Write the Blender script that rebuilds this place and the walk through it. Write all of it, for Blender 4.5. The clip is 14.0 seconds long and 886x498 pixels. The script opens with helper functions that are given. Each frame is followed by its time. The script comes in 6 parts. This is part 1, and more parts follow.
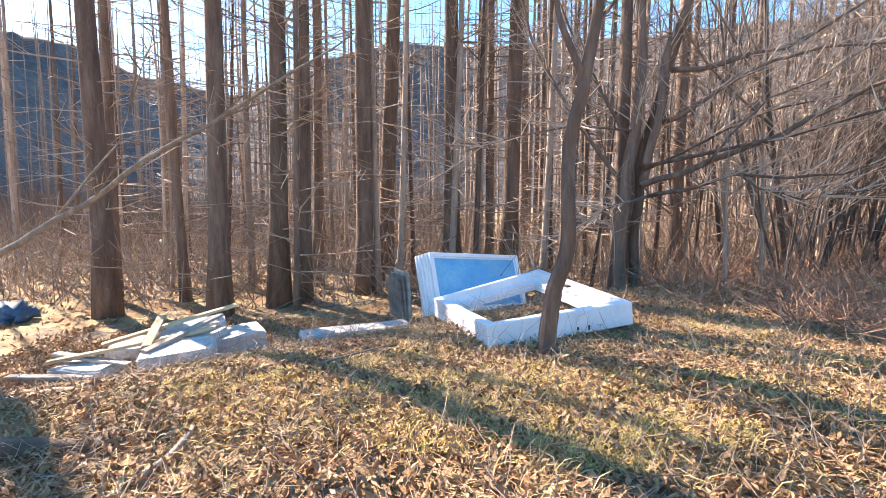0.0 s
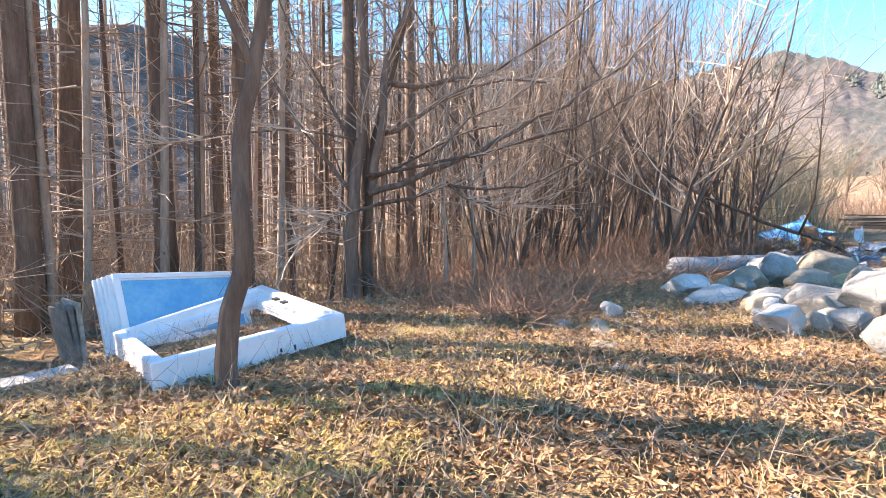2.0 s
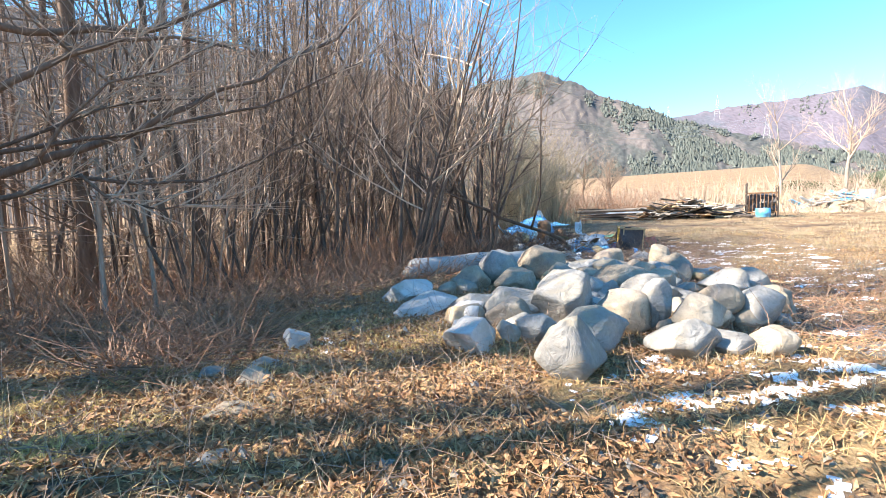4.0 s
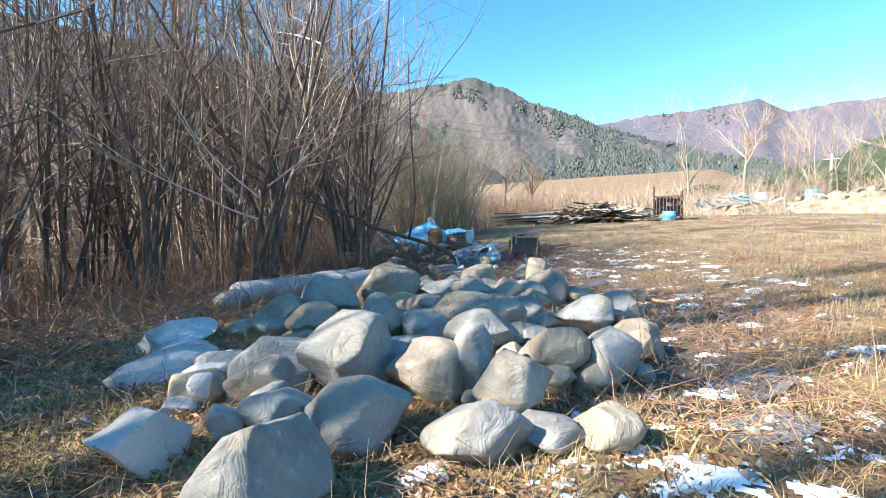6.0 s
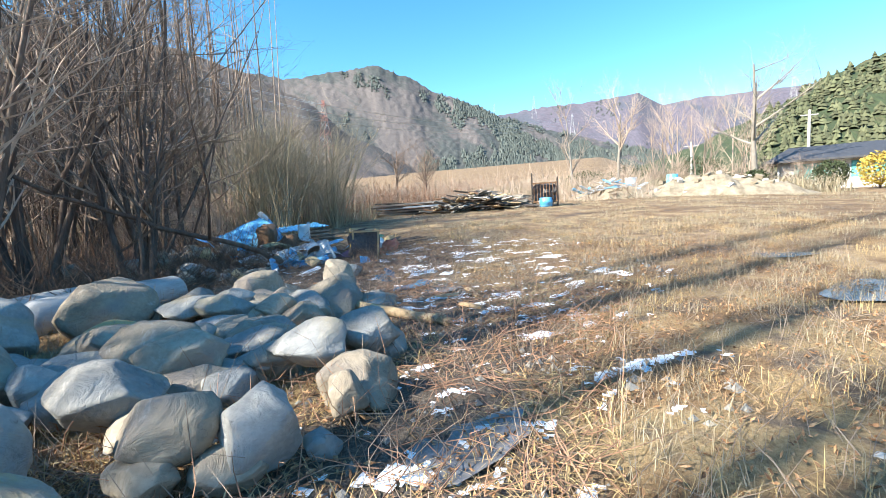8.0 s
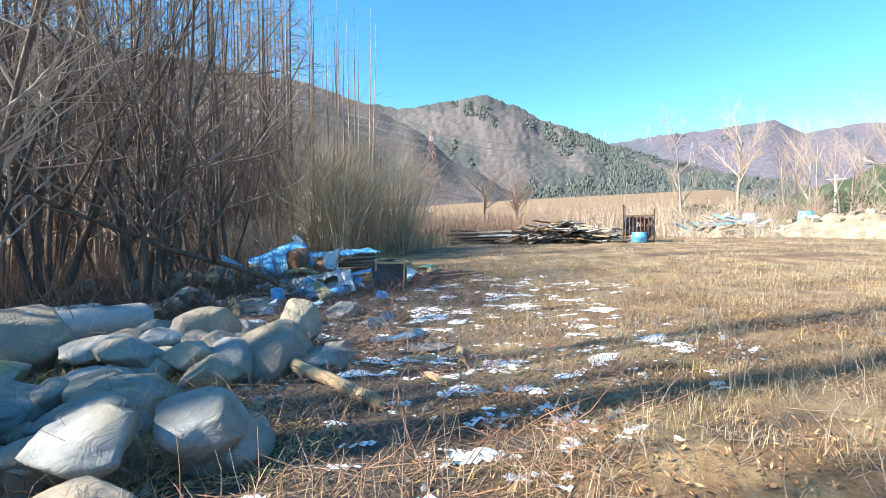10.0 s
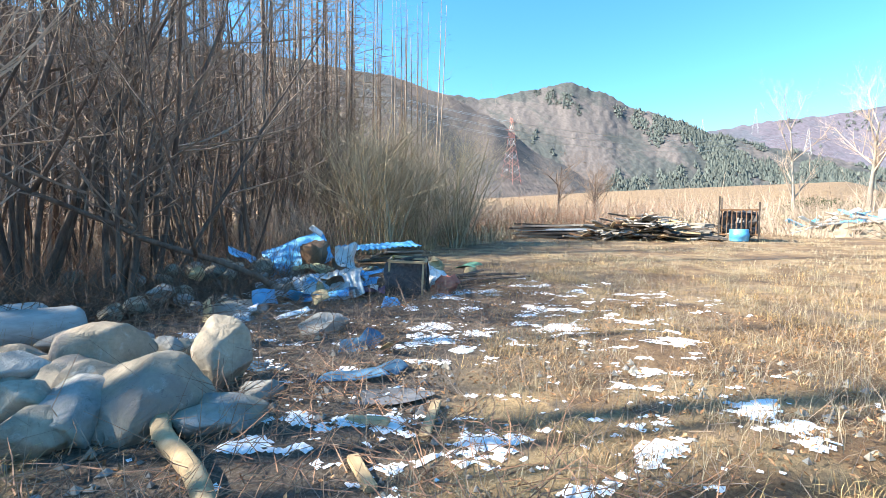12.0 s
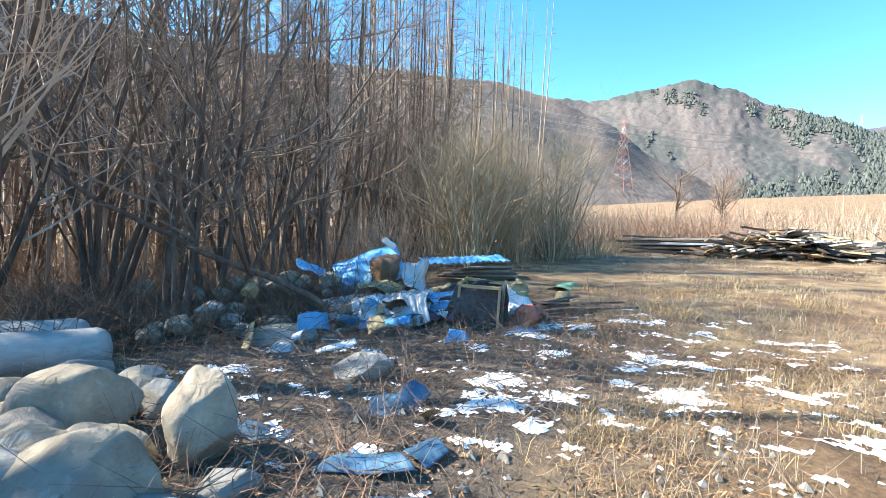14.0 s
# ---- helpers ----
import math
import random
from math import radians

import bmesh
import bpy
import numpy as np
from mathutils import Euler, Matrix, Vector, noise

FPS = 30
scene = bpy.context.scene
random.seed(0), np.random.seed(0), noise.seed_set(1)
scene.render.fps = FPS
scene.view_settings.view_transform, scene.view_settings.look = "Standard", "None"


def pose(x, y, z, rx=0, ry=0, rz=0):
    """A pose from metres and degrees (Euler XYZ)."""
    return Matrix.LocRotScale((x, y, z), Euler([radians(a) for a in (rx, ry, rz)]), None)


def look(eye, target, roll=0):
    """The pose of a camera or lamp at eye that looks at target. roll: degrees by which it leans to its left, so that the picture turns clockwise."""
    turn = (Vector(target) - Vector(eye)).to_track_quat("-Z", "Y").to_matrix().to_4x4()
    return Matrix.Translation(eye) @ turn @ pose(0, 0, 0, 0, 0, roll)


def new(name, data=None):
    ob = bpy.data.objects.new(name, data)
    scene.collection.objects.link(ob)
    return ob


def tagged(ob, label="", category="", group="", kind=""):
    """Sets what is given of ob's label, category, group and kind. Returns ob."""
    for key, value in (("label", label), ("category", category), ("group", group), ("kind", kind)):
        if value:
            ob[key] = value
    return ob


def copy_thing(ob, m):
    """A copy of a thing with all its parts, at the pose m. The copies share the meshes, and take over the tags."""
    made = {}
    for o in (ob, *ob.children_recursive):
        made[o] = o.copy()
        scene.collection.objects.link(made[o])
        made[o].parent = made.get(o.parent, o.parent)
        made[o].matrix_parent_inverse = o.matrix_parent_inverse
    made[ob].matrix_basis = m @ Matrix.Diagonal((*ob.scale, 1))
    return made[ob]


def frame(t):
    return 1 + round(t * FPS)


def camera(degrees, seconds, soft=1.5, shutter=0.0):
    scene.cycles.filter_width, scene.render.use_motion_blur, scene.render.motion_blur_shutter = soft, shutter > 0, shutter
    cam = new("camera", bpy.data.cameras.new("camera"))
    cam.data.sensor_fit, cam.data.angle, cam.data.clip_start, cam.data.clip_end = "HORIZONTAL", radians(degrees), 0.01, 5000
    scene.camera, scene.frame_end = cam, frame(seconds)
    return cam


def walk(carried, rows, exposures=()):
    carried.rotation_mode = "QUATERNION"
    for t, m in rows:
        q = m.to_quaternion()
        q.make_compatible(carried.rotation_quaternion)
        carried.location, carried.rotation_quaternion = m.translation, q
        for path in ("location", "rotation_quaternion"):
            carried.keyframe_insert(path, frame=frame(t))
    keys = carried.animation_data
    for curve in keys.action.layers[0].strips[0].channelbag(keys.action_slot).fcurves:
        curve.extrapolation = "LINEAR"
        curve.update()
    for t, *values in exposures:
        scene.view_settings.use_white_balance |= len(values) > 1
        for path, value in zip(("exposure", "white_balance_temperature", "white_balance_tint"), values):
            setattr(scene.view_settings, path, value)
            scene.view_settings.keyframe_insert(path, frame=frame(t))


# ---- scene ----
cam = camera(87.6, 14.0, soft=0.8)
EXP = 1.65
METRES, EYE, TILT, LEAN, TURN = 12.8, 1.5, 0.0, 0.0, 0.0
ROWS = [
    (0.0, 0.0, 0.0, 0.0, 0.03, -5.17, -0.35),
    (0.5, 0.0087, 0.0126, 0.0005, -6.22, -4.82, -0.83),
    (1.0, 0.0112, 0.017, 0.0001, -13.01, -4.39, -1.08),
    (1.5, 0.0245, 0.0196, -0.0008, -20.4, -3.88, -0.7),
    (2.0, 0.0617, 0.0214, -0.0027, -27.56, -3.7, 0.07),
    (2.5, 0.0998, 0.0261, -0.0033, -36.65, -3.81, -0.09),
    (3.0, 0.1385, 0.035, 0.0003, -44.57, -3.87, 0.62),
    (3.5, 0.1802, 0.037, -0.0004, -48.63, -4.14, 1.09),
    (6.0, 0.395, 0.0142, 0.0055, -58.71, -4.04, 1.74),
    (6.5, 0.4357, 0.0041, 0.0044, -62.79, -4.46, 2.09),
    (7.0, 0.475, -0.0111, 0.006, -68.48, -5.08, 2.99),
    (7.5, 0.5079, -0.0347, 0.0051, -69.94, -5.5, 3.35),
    (8.0, 0.5425, -0.0585, 0.0021, -69.83, -5.73, 3.34),
    (8.5, 0.5752, -0.0812, 0.0029, -65.8, -5.55, 3.66),
    (9.0, 0.6083, -0.1054, 0.0051, -61.43, -3.38, 2.81),
    (11.5, 0.8041, -0.108, 0.0075, -51.54, -3.14, -0.4),
    (12.0, 0.8358, -0.0825, 0.0091, -47.61, -3.12, -0.42),
    (12.5, 0.8613, -0.0656, 0.0125, -44.15, -3.02, -0.4),
    (13.0, 0.8883, -0.0549, 0.0167, -42.87, -2.84, -1.49),
    (13.5, 0.9125, -0.0383, 0.0181, -40.82, -2.85, -1.79),
    (14.0, 0.9233, -0.0302, 0.0212, -34.95, -2.63, -1.58),
]
walk(cam, [(t, pose(0, 0, EYE, TILT, LEAN, TURN) @ pose(METRES * x, METRES * y, METRES * z, 90 + pitch, roll, yaw)) for t, x, y, z, yaw, pitch, roll in ROWS],
     exposures=[(t, EXP + e, k, tint) for t, e, k, tint in ((0.0, 0.58, 7600, 24), (1.5, 0.68, 7600, 24), (3.0, 0.48, 7400, 20), (3.7, 0.36, 7200, 17), (6.0, -0.03, 6650, 10), (9.0, -0.12, 6550, 9), (11.5, 0.08, 6700, 10), (14.0, 0.25, 6750, 10))])

# ---- world, sun and exposure ----
SUN_DIR = Vector((-0.76, 0.65, 0.75)).normalized()
world = bpy.data.worlds.new("world")
scene.world = world
world.use_nodes = True
wn, wl = world.node_tree.nodes, world.node_tree.links
sky = wn.new("ShaderNodeTexSky")
sky.sky_type = "NISHITA"
sky.sun_disc = False
sky.sun_elevation = math.asin(SUN_DIR.z)
sky.sun_rotation = math.atan2(SUN_DIR.x, SUN_DIR.y)
sky.altitude = 300
sky.dust_density = 0.2
sky.ozone_density = 3.0
tone = wn.new("ShaderNodeHueSaturation")
tone.inputs["Saturation"].default_value = 1.28
tone.inputs["Hue"].default_value = 0.49
wl.new(sky.outputs[0], tone.inputs["Color"])
wl.new(tone.outputs[0], wn["Background"].inputs[0])
wn["Background"].inputs[1].default_value = 0.118
sun_data = bpy.data.lights.new("sun", "SUN")
sun_data.energy = 5.0
sun_data.angle = radians(0.6)
sun_data.color = (1.0, 0.93, 0.82)
sun = new("sun", sun_data)
sun.matrix_world = look(SUN_DIR * 60, (0, 0, 0))


# ---- materials ----
def mat(name, colors, scale=6.0, rough=0.85, metal=0.0, bump=0.3, fine=60.0, vary=0.15, stretch=(1, 1, 1), depth=0.02, island=False, alpha=1.0):
    """A procedural surface: two scales of noise over a ramp of colours, fine relief, and a shift of value per object or island."""
    m = bpy.data.materials.new(name)
    m.use_nodes = True
    nt = m.node_tree
    n, l = nt.nodes, nt.links
    b = n["Principled BSDF"]
    co = n.new("ShaderNodeTexCoord")
    mp = n.new("ShaderNodeMapping")
    mp.inputs["Scale"].default_value = stretch
    l.new(co.outputs["Object"], mp.inputs[0])
    big = n.new("ShaderNodeTexNoise")
    big.inputs["Scale"].default_value = scale
    big.inputs["Detail"].default_value = 6
    big.inputs["Roughness"].default_value = 0.65
    small = n.new("ShaderNodeTexNoise")
    small.inputs["Scale"].default_value = fine
    small.inputs["Detail"].default_value = 4
    l.new(mp.outputs[0], big.inputs["Vector"])
    l.new(mp.outputs[0], small.inputs["Vector"])
    mix = n.new("ShaderNodeMath")
    mix.operation = "MULTIPLY_ADD"
    l.new(small.outputs[0], mix.inputs[0])
    mix.inputs[1].default_value = 0.35
    off = n.new("ShaderNodeMath")
    off.operation = "MULTIPLY_ADD"
    l.new(big.outputs[0], off.inputs[0])
    off.inputs[1].default_value = 1.3
    off.inputs[2].default_value = -0.32
    l.new(off.outputs[0], mix.inputs[2])
    ramp = n.new("ShaderNodeValToRGB")
    els = ramp.color_ramp.elements
    while len(els) < len(colors):
        els.new(0.5)
    for i, c in enumerate(colors):
        els[i].position = 0.22 + 0.56 * i / max(1, len(colors) - 1)
        els[i].color = (*c, 1)
    l.new(mix.outputs[0], ramp.inputs[0])
    hs = n.new("ShaderNodeHueSaturation")
    val = n.new("ShaderNodeMapRange")
    val.inputs["To Min"].default_value = 1 - vary
    val.inputs["To Max"].default_value = 1 + vary
    if island:
        g = n.new("ShaderNodeNewGeometry")
        l.new(g.outputs["Random Per Island"], val.inputs[0])
    else:
        g = n.new("ShaderNodeObjectInfo")
        l.new(g.outputs["Random"], val.inputs[0])
    l.new(val.outputs[0], hs.inputs["Value"])
    l.new(ramp.outputs[0], hs.inputs["Color"])
    l.new(hs.outputs[0], b.inputs["Base Color"])
    b.inputs["Roughness"].default_value = rough
    b.inputs["Metallic"].default_value = metal
    if bump:
        bp = n.new("ShaderNodeBump")
        bp.inputs["Strength"].default_value = bump
        bp.inputs["Distance"].default_value = depth
        l.new(mix.outputs[0], bp.inputs["Height"])
        l.new(bp.outputs[0], b.inputs["Normal"])
    return m


BARK = mat("bark", [(0.085, 0.056, 0.042), (0.155, 0.105, 0.078), (0.24, 0.17, 0.125)], 9, 0.95, bump=0.8, fine=70, stretch=(1, 1, 0.15), vary=0.25)
BARK_DARK = mat("dark_bark", [(0.065, 0.047, 0.038), (0.125, 0.093, 0.075), (0.21, 0.165, 0.13)], 9, 0.95, bump=0.8, fine=70, stretch=(1, 1, 0.2), vary=0.25)
BARK_PALE = mat("pale_bark", [(0.20, 0.145, 0.11), (0.34, 0.26, 0.205), (0.48, 0.39, 0.31)], 9, 0.92, bump=0.5, fine=70, stretch=(1, 1, 0.2), vary=0.3)
BARK_GREY = mat("grey_bark", [(0.10, 0.085, 0.07), (0.19, 0.16, 0.13), (0.30, 0.26, 0.21)], 9, 0.92, bump=0.6, fine=70, stretch=(1, 1, 0.3), vary=0.25)
TWIG = mat("twig", [(0.14, 0.10, 0.075), (0.24, 0.18, 0.14)], 5, 0.9, bump=0, vary=0.3)
TWIG_PALE = mat("pale_twig", [(0.31, 0.235, 0.18), (0.48, 0.385, 0.30)], 5, 0.9, bump=0, vary=0.3)
TWIG_RED = mat("bramble_twig", [(0.22, 0.115, 0.075), (0.40, 0.24, 0.15)], 5, 0.9, bump=0, vary=0.35, island=True)
TWIG_OLIVE = mat("olive_twig", [(0.28, 0.23, 0.15), (0.45, 0.38, 0.26)], 5, 0.9, bump=0, vary=0.3)
LEAF = mat("dead_leaf", [(0.13, 0.06, 0.034), (0.32, 0.175, 0.085), (0.52, 0.36, 0.20)], 14, 0.8, bump=0.2, vary=0.48, island=True)
STRAW = mat("dry_grass", [(0.40, 0.27, 0.11), (0.62, 0.46, 0.22)], 3, 0.8, bump=0, vary=0.35, island=True)
STRAW_BROWN = mat("brown_grass", [(0.24, 0.15, 0.075), (0.44, 0.30, 0.16)], 3, 0.85, bump=0, vary=0.4, island=True)
STRAW_GREY = mat("weathered_grass", [(0.24, 0.20, 0.13), (0.40, 0.34, 0.23)], 3, 0.85, bump=0, vary=0.35, island=True)
MOSS = mat("moss", [(0.32, 0.235, 0.07), (0.52, 0.39, 0.135), (0.62, 0.48, 0.19)], 30, 0.95, bump=0, vary=0.3, island=True)
SNOW = mat("snow", [(0.80, 0.82, 0.86), (0.92, 0.93, 0.95)], 20, 0.55, bump=0.5, fine=120, vary=0.0)
ICE = mat("ice", [(0.12, 0.11, 0.10), (0.25, 0.25, 0.26)], 6, 0.22, bump=0.06, fine=40, vary=0.0)
PVC = mat("white_plastic", [(0.70, 0.71, 0.73), (0.80, 0.81, 0.82), (0.84, 0.84, 0.84)], 2.5, 0.35, bump=0.03, fine=30, vary=0.04)
FOAM = mat("grey_white_foam", [(0.30, 0.285, 0.26), (0.46, 0.45, 0.43), (0.60, 0.59, 0.57)], 5, 0.9, bump=0.25, fine=120, vary=0.08)
BLUE_FILM = mat("blue_glass_film", [(0.05, 0.30, 0.56), (0.08, 0.38, 0.64), (0.20, 0.50, 0.66)], 1.6, 0.22, bump=0.03, fine=20, vary=0.02)
BLACK = mat("black_plastic", [(0.012, 0.012, 0.014), (0.03, 0.03, 0.032)], 10, 0.5, bump=0.1)
MESH_CLOTH = mat("dark_mesh_cloth", [(0.05, 0.045, 0.048), (0.15, 0.135, 0.135)], 18, 0.9, bump=0.7, fine=200)
WOOD_GREY = mat("weathered_wood", [(0.14, 0.125, 0.11), (0.27, 0.245, 0.21), (0.42, 0.38, 0.33)], 7, 0.9, bump=0.4, fine=60, stretch=(0.12, 1, 1), vary=0.35)
WOOD_RAW = mat("raw_wood", [(0.30, 0.20, 0.11), (0.48, 0.35, 0.20), (0.58, 0.46, 0.30)], 7, 0.85, bump=0.35, fine=60, stretch=(0.15, 1, 1), vary=0.2)
WOOD_DARK = mat("charred_wood", [(0.025, 0.021, 0.02), (0.07, 0.058, 0.05), (0.13, 0.11, 0.095)], 7, 0.9, bump=0.5, fine=60, stretch=(0.12, 1, 1), vary=0.35)
STEEL_BLUE = mat("blue_painted_steel", [(0.06, 0.28, 0.54), (0.10, 0.42, 0.74), (0.26, 0.54, 0.76)], 3, 0.4, 0.0, bump=0.1, vary=0.12)
STEEL_PALE = mat("galvanised_steel", [(0.30, 0.36, 0.40), (0.46, 0.52, 0.55), (0.62, 0.66, 0.68)], 4, 0.42, 0.35, bump=0.08, vary=0.12)
# Darkened base colour stands in for the shadow over the shards.
TARP_BLUE = mat("blue_plastic", [(0.016, 0.055, 0.11), (0.04, 0.115, 0.20), (0.10, 0.21, 0.31)], 6, 0.6, bump=0.25, fine=30, vary=0.2)
# Sunlight on the crate's yellowish plank is put into this colour.
SUNLIT_POST = mat("sunlit_yellow_wood", [(0.42, 0.28, 0.05), (0.58, 0.42, 0.10)], 5, 0.7, bump=0.2)
RUST = mat("rust_brown_plastic", [(0.12, 0.06, 0.03), (0.26, 0.15, 0.08)], 5, 0.7, bump=0.3)
RED_CLOTH = mat("faded_red_cloth", [(0.38, 0.10, 0.07), (0.52, 0.20, 0.14)], 8, 0.9, bump=0.4)
PURPLE_CLOTH = mat("purple_cloth", [(0.14, 0.07, 0.13), (0.28, 0.16, 0.26)], 8, 0.9, bump=0.4)
SACK = mat("sack_cloth", [(0.36, 0.27, 0.14), (0.52, 0.42, 0.25)], 8, 0.9, bump=0.4, fine=150)
SACK_GREEN = mat("olive_sheet", [(0.20, 0.20, 0.10), (0.34, 0.33, 0.20)], 8, 0.8, bump=0.4)
GREEN_NET = mat("green_net", [(0.10, 0.26, 0.15), (0.22, 0.40, 0.26)], 20, 0.9, bump=0.4)
ORANGE = mat("orange_plastic", [(0.50, 0.15, 0.03), (0.66, 0.26, 0.08)], 6, 0.6, bump=0.2)
WRAP = mat("pale_log_surface", [(0.20, 0.205, 0.20), (0.32, 0.325, 0.32), (0.43, 0.43, 0.42)], 3, 0.75, bump=0.3, fine=30, stretch=(0.4, 1, 1))
RUBBLE = mat("pale_rubble", [(0.15, 0.122, 0.085), (0.26, 0.218, 0.155), (0.37, 0.315, 0.235)], 2.0, 0.95, bump=0.5, fine=18, island=True, vary=0.2)
ROOF = mat("dark_roof_tile", [(0.03, 0.032, 0.038), (0.07, 0.072, 0.08)], 4, 0.6, bump=0.2)
PLASTER = mat("white_plaster", [(0.66, 0.65, 0.62), (0.78, 0.77, 0.74)], 2, 0.85, bump=0.1)
TEAL = mat("teal_glass", [(0.10, 0.36, 0.33), (0.16, 0.46, 0.42)], 2, 0.2, bump=0.02)
PYLON_RED = mat("red_white_steel", [(0.42, 0.16, 0.12), (0.50, 0.24, 0.19)], 0.2, 0.6, bump=0)
PYLON_WHITE = mat("pale_steel", [(0.40, 0.41, 0.42), (0.52, 0.53, 0.54)], 0.2, 0.6, bump=0)
CONCRETE = mat("concrete", [(0.36, 0.35, 0.33), (0.50, 0.49, 0.46)], 4, 0.9, bump=0.2)
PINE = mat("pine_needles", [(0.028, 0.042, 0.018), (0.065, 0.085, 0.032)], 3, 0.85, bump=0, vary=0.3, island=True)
# Paled and greyed: distance haze is put into the needle colour.
PINE_HAZED = mat("hazed_pine_needles", [(0.065, 0.082, 0.075), (0.11, 0.125, 0.11)], 0.3, 0.95, bump=0, vary=0.35, island=True)
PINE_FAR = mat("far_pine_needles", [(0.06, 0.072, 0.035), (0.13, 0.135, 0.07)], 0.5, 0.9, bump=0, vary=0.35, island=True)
GOLD_LEAF = mat("golden_leaves", [(0.30, 0.22, 0.04), (0.52, 0.38, 0.07)], 3, 0.85, bump=0, vary=0.3, island=True)


def stone(name, base, stain, crack=0.5, vary=0.16):
    """Weathered boulder rock: mottled base, rusty or pale stains, fine fissures and a worn relief."""
    m = mat(name, base, 2.2, 0.88, bump=0, fine=30, vary=vary)
    n, l = m.node_tree.nodes, m.node_tree.links
    b = n["Principled BSDF"]
    src = b.inputs["Base Color"].links[0].from_socket
    co = n.new("ShaderNodeTexCoord")
    info = n.new("ShaderNodeObjectInfo")
    sh = n.new("ShaderNodeVectorMath")
    sh.operation = "MULTIPLY_ADD"
    l.new(info.outputs["Random"], sh.inputs[0])
    sh.inputs[1].default_value = (37, 19, 53)
    l.new(co.outputs["Object"], sh.inputs[2])
    def tex(scale, detail, rough, dist=0.0):
        t = n.new("ShaderNodeTexNoise")
        t.inputs["Scale"].default_value = scale
        t.inputs["Detail"].default_value = detail
        t.inputs["Roughness"].default_value = rough
        t.inputs["Distortion"].default_value = dist
        l.new(sh.outputs[0], t.inputs["Vector"])
        return t.outputs[0]
    def band(src2, lo, hi, top):
        r = n.new("ShaderNodeMapRange")
        r.inputs["From Min"].default_value = lo
        r.inputs["From Max"].default_value = hi
        r.inputs["To Max"].default_value = top
        l.new(src2, r.inputs[0])
        return r.outputs[0]
    def blend(fac, a2, colour):
        x = n.new("ShaderNodeMix")
        x.data_type = "RGBA"
        l.new(fac, x.inputs["Factor"])
        l.new(a2, x.inputs["A"])
        x.inputs["B"].default_value = (*colour, 1)
        return x.outputs["Result"]
    c = blend(band(tex(1.7, 5, 0.6, 1.0), 0.50, 0.66, 0.75), src, stain)
    c = blend(band(tex(6.0, 6, 0.7, 0.6), 0.58, 0.70, 0.55), c, (0.50, 0.48, 0.43))
    c = blend(band(tex(9.0, 8, 0.75, 2.0), 0.60, 0.68, crack), c, (0.06, 0.052, 0.045))
    l.new(c, b.inputs["Base Color"])
    bp = n.new("ShaderNodeBump")
    bp.inputs["Strength"].default_value = 1.0
    bp.inputs["Distance"].default_value = 0.04
    l.new(tex(5.0, 9, 0.62, 1.2), bp.inputs["Height"])
    l.new(bp.outputs[0], b.inputs["Normal"])
    return m


GREY_STONE = stone("grey_stone", [(0.15, 0.153, 0.148), (0.26, 0.262, 0.25), (0.38, 0.375, 0.35)], (0.34, 0.29, 0.20))
TAN_STONE = stone("tan_stone", [(0.16, 0.136, 0.104), (0.295, 0.252, 0.192), (0.42, 0.365, 0.28)], (0.22, 0.195, 0.18))
OCHRE_STONE = stone("ochre_stone", [(0.17, 0.155, 0.13), (0.29, 0.26, 0.21), (0.40, 0.36, 0.29)], (0.46, 0.33, 0.13))
PALE_STONE = stone("pale_stone", [(0.36, 0.355, 0.34), (0.50, 0.495, 0.48), (0.62, 0.615, 0.60)], (0.40, 0.37, 0.31), 0.3, 0.08)


MUD = ((14.3, 4.8, 4.0), (9.0, 0.35, 1.1), (10.4, 0.6, 1.2), (11.9, 1.6, 1.3), (12.8, 2.4, 1.5))


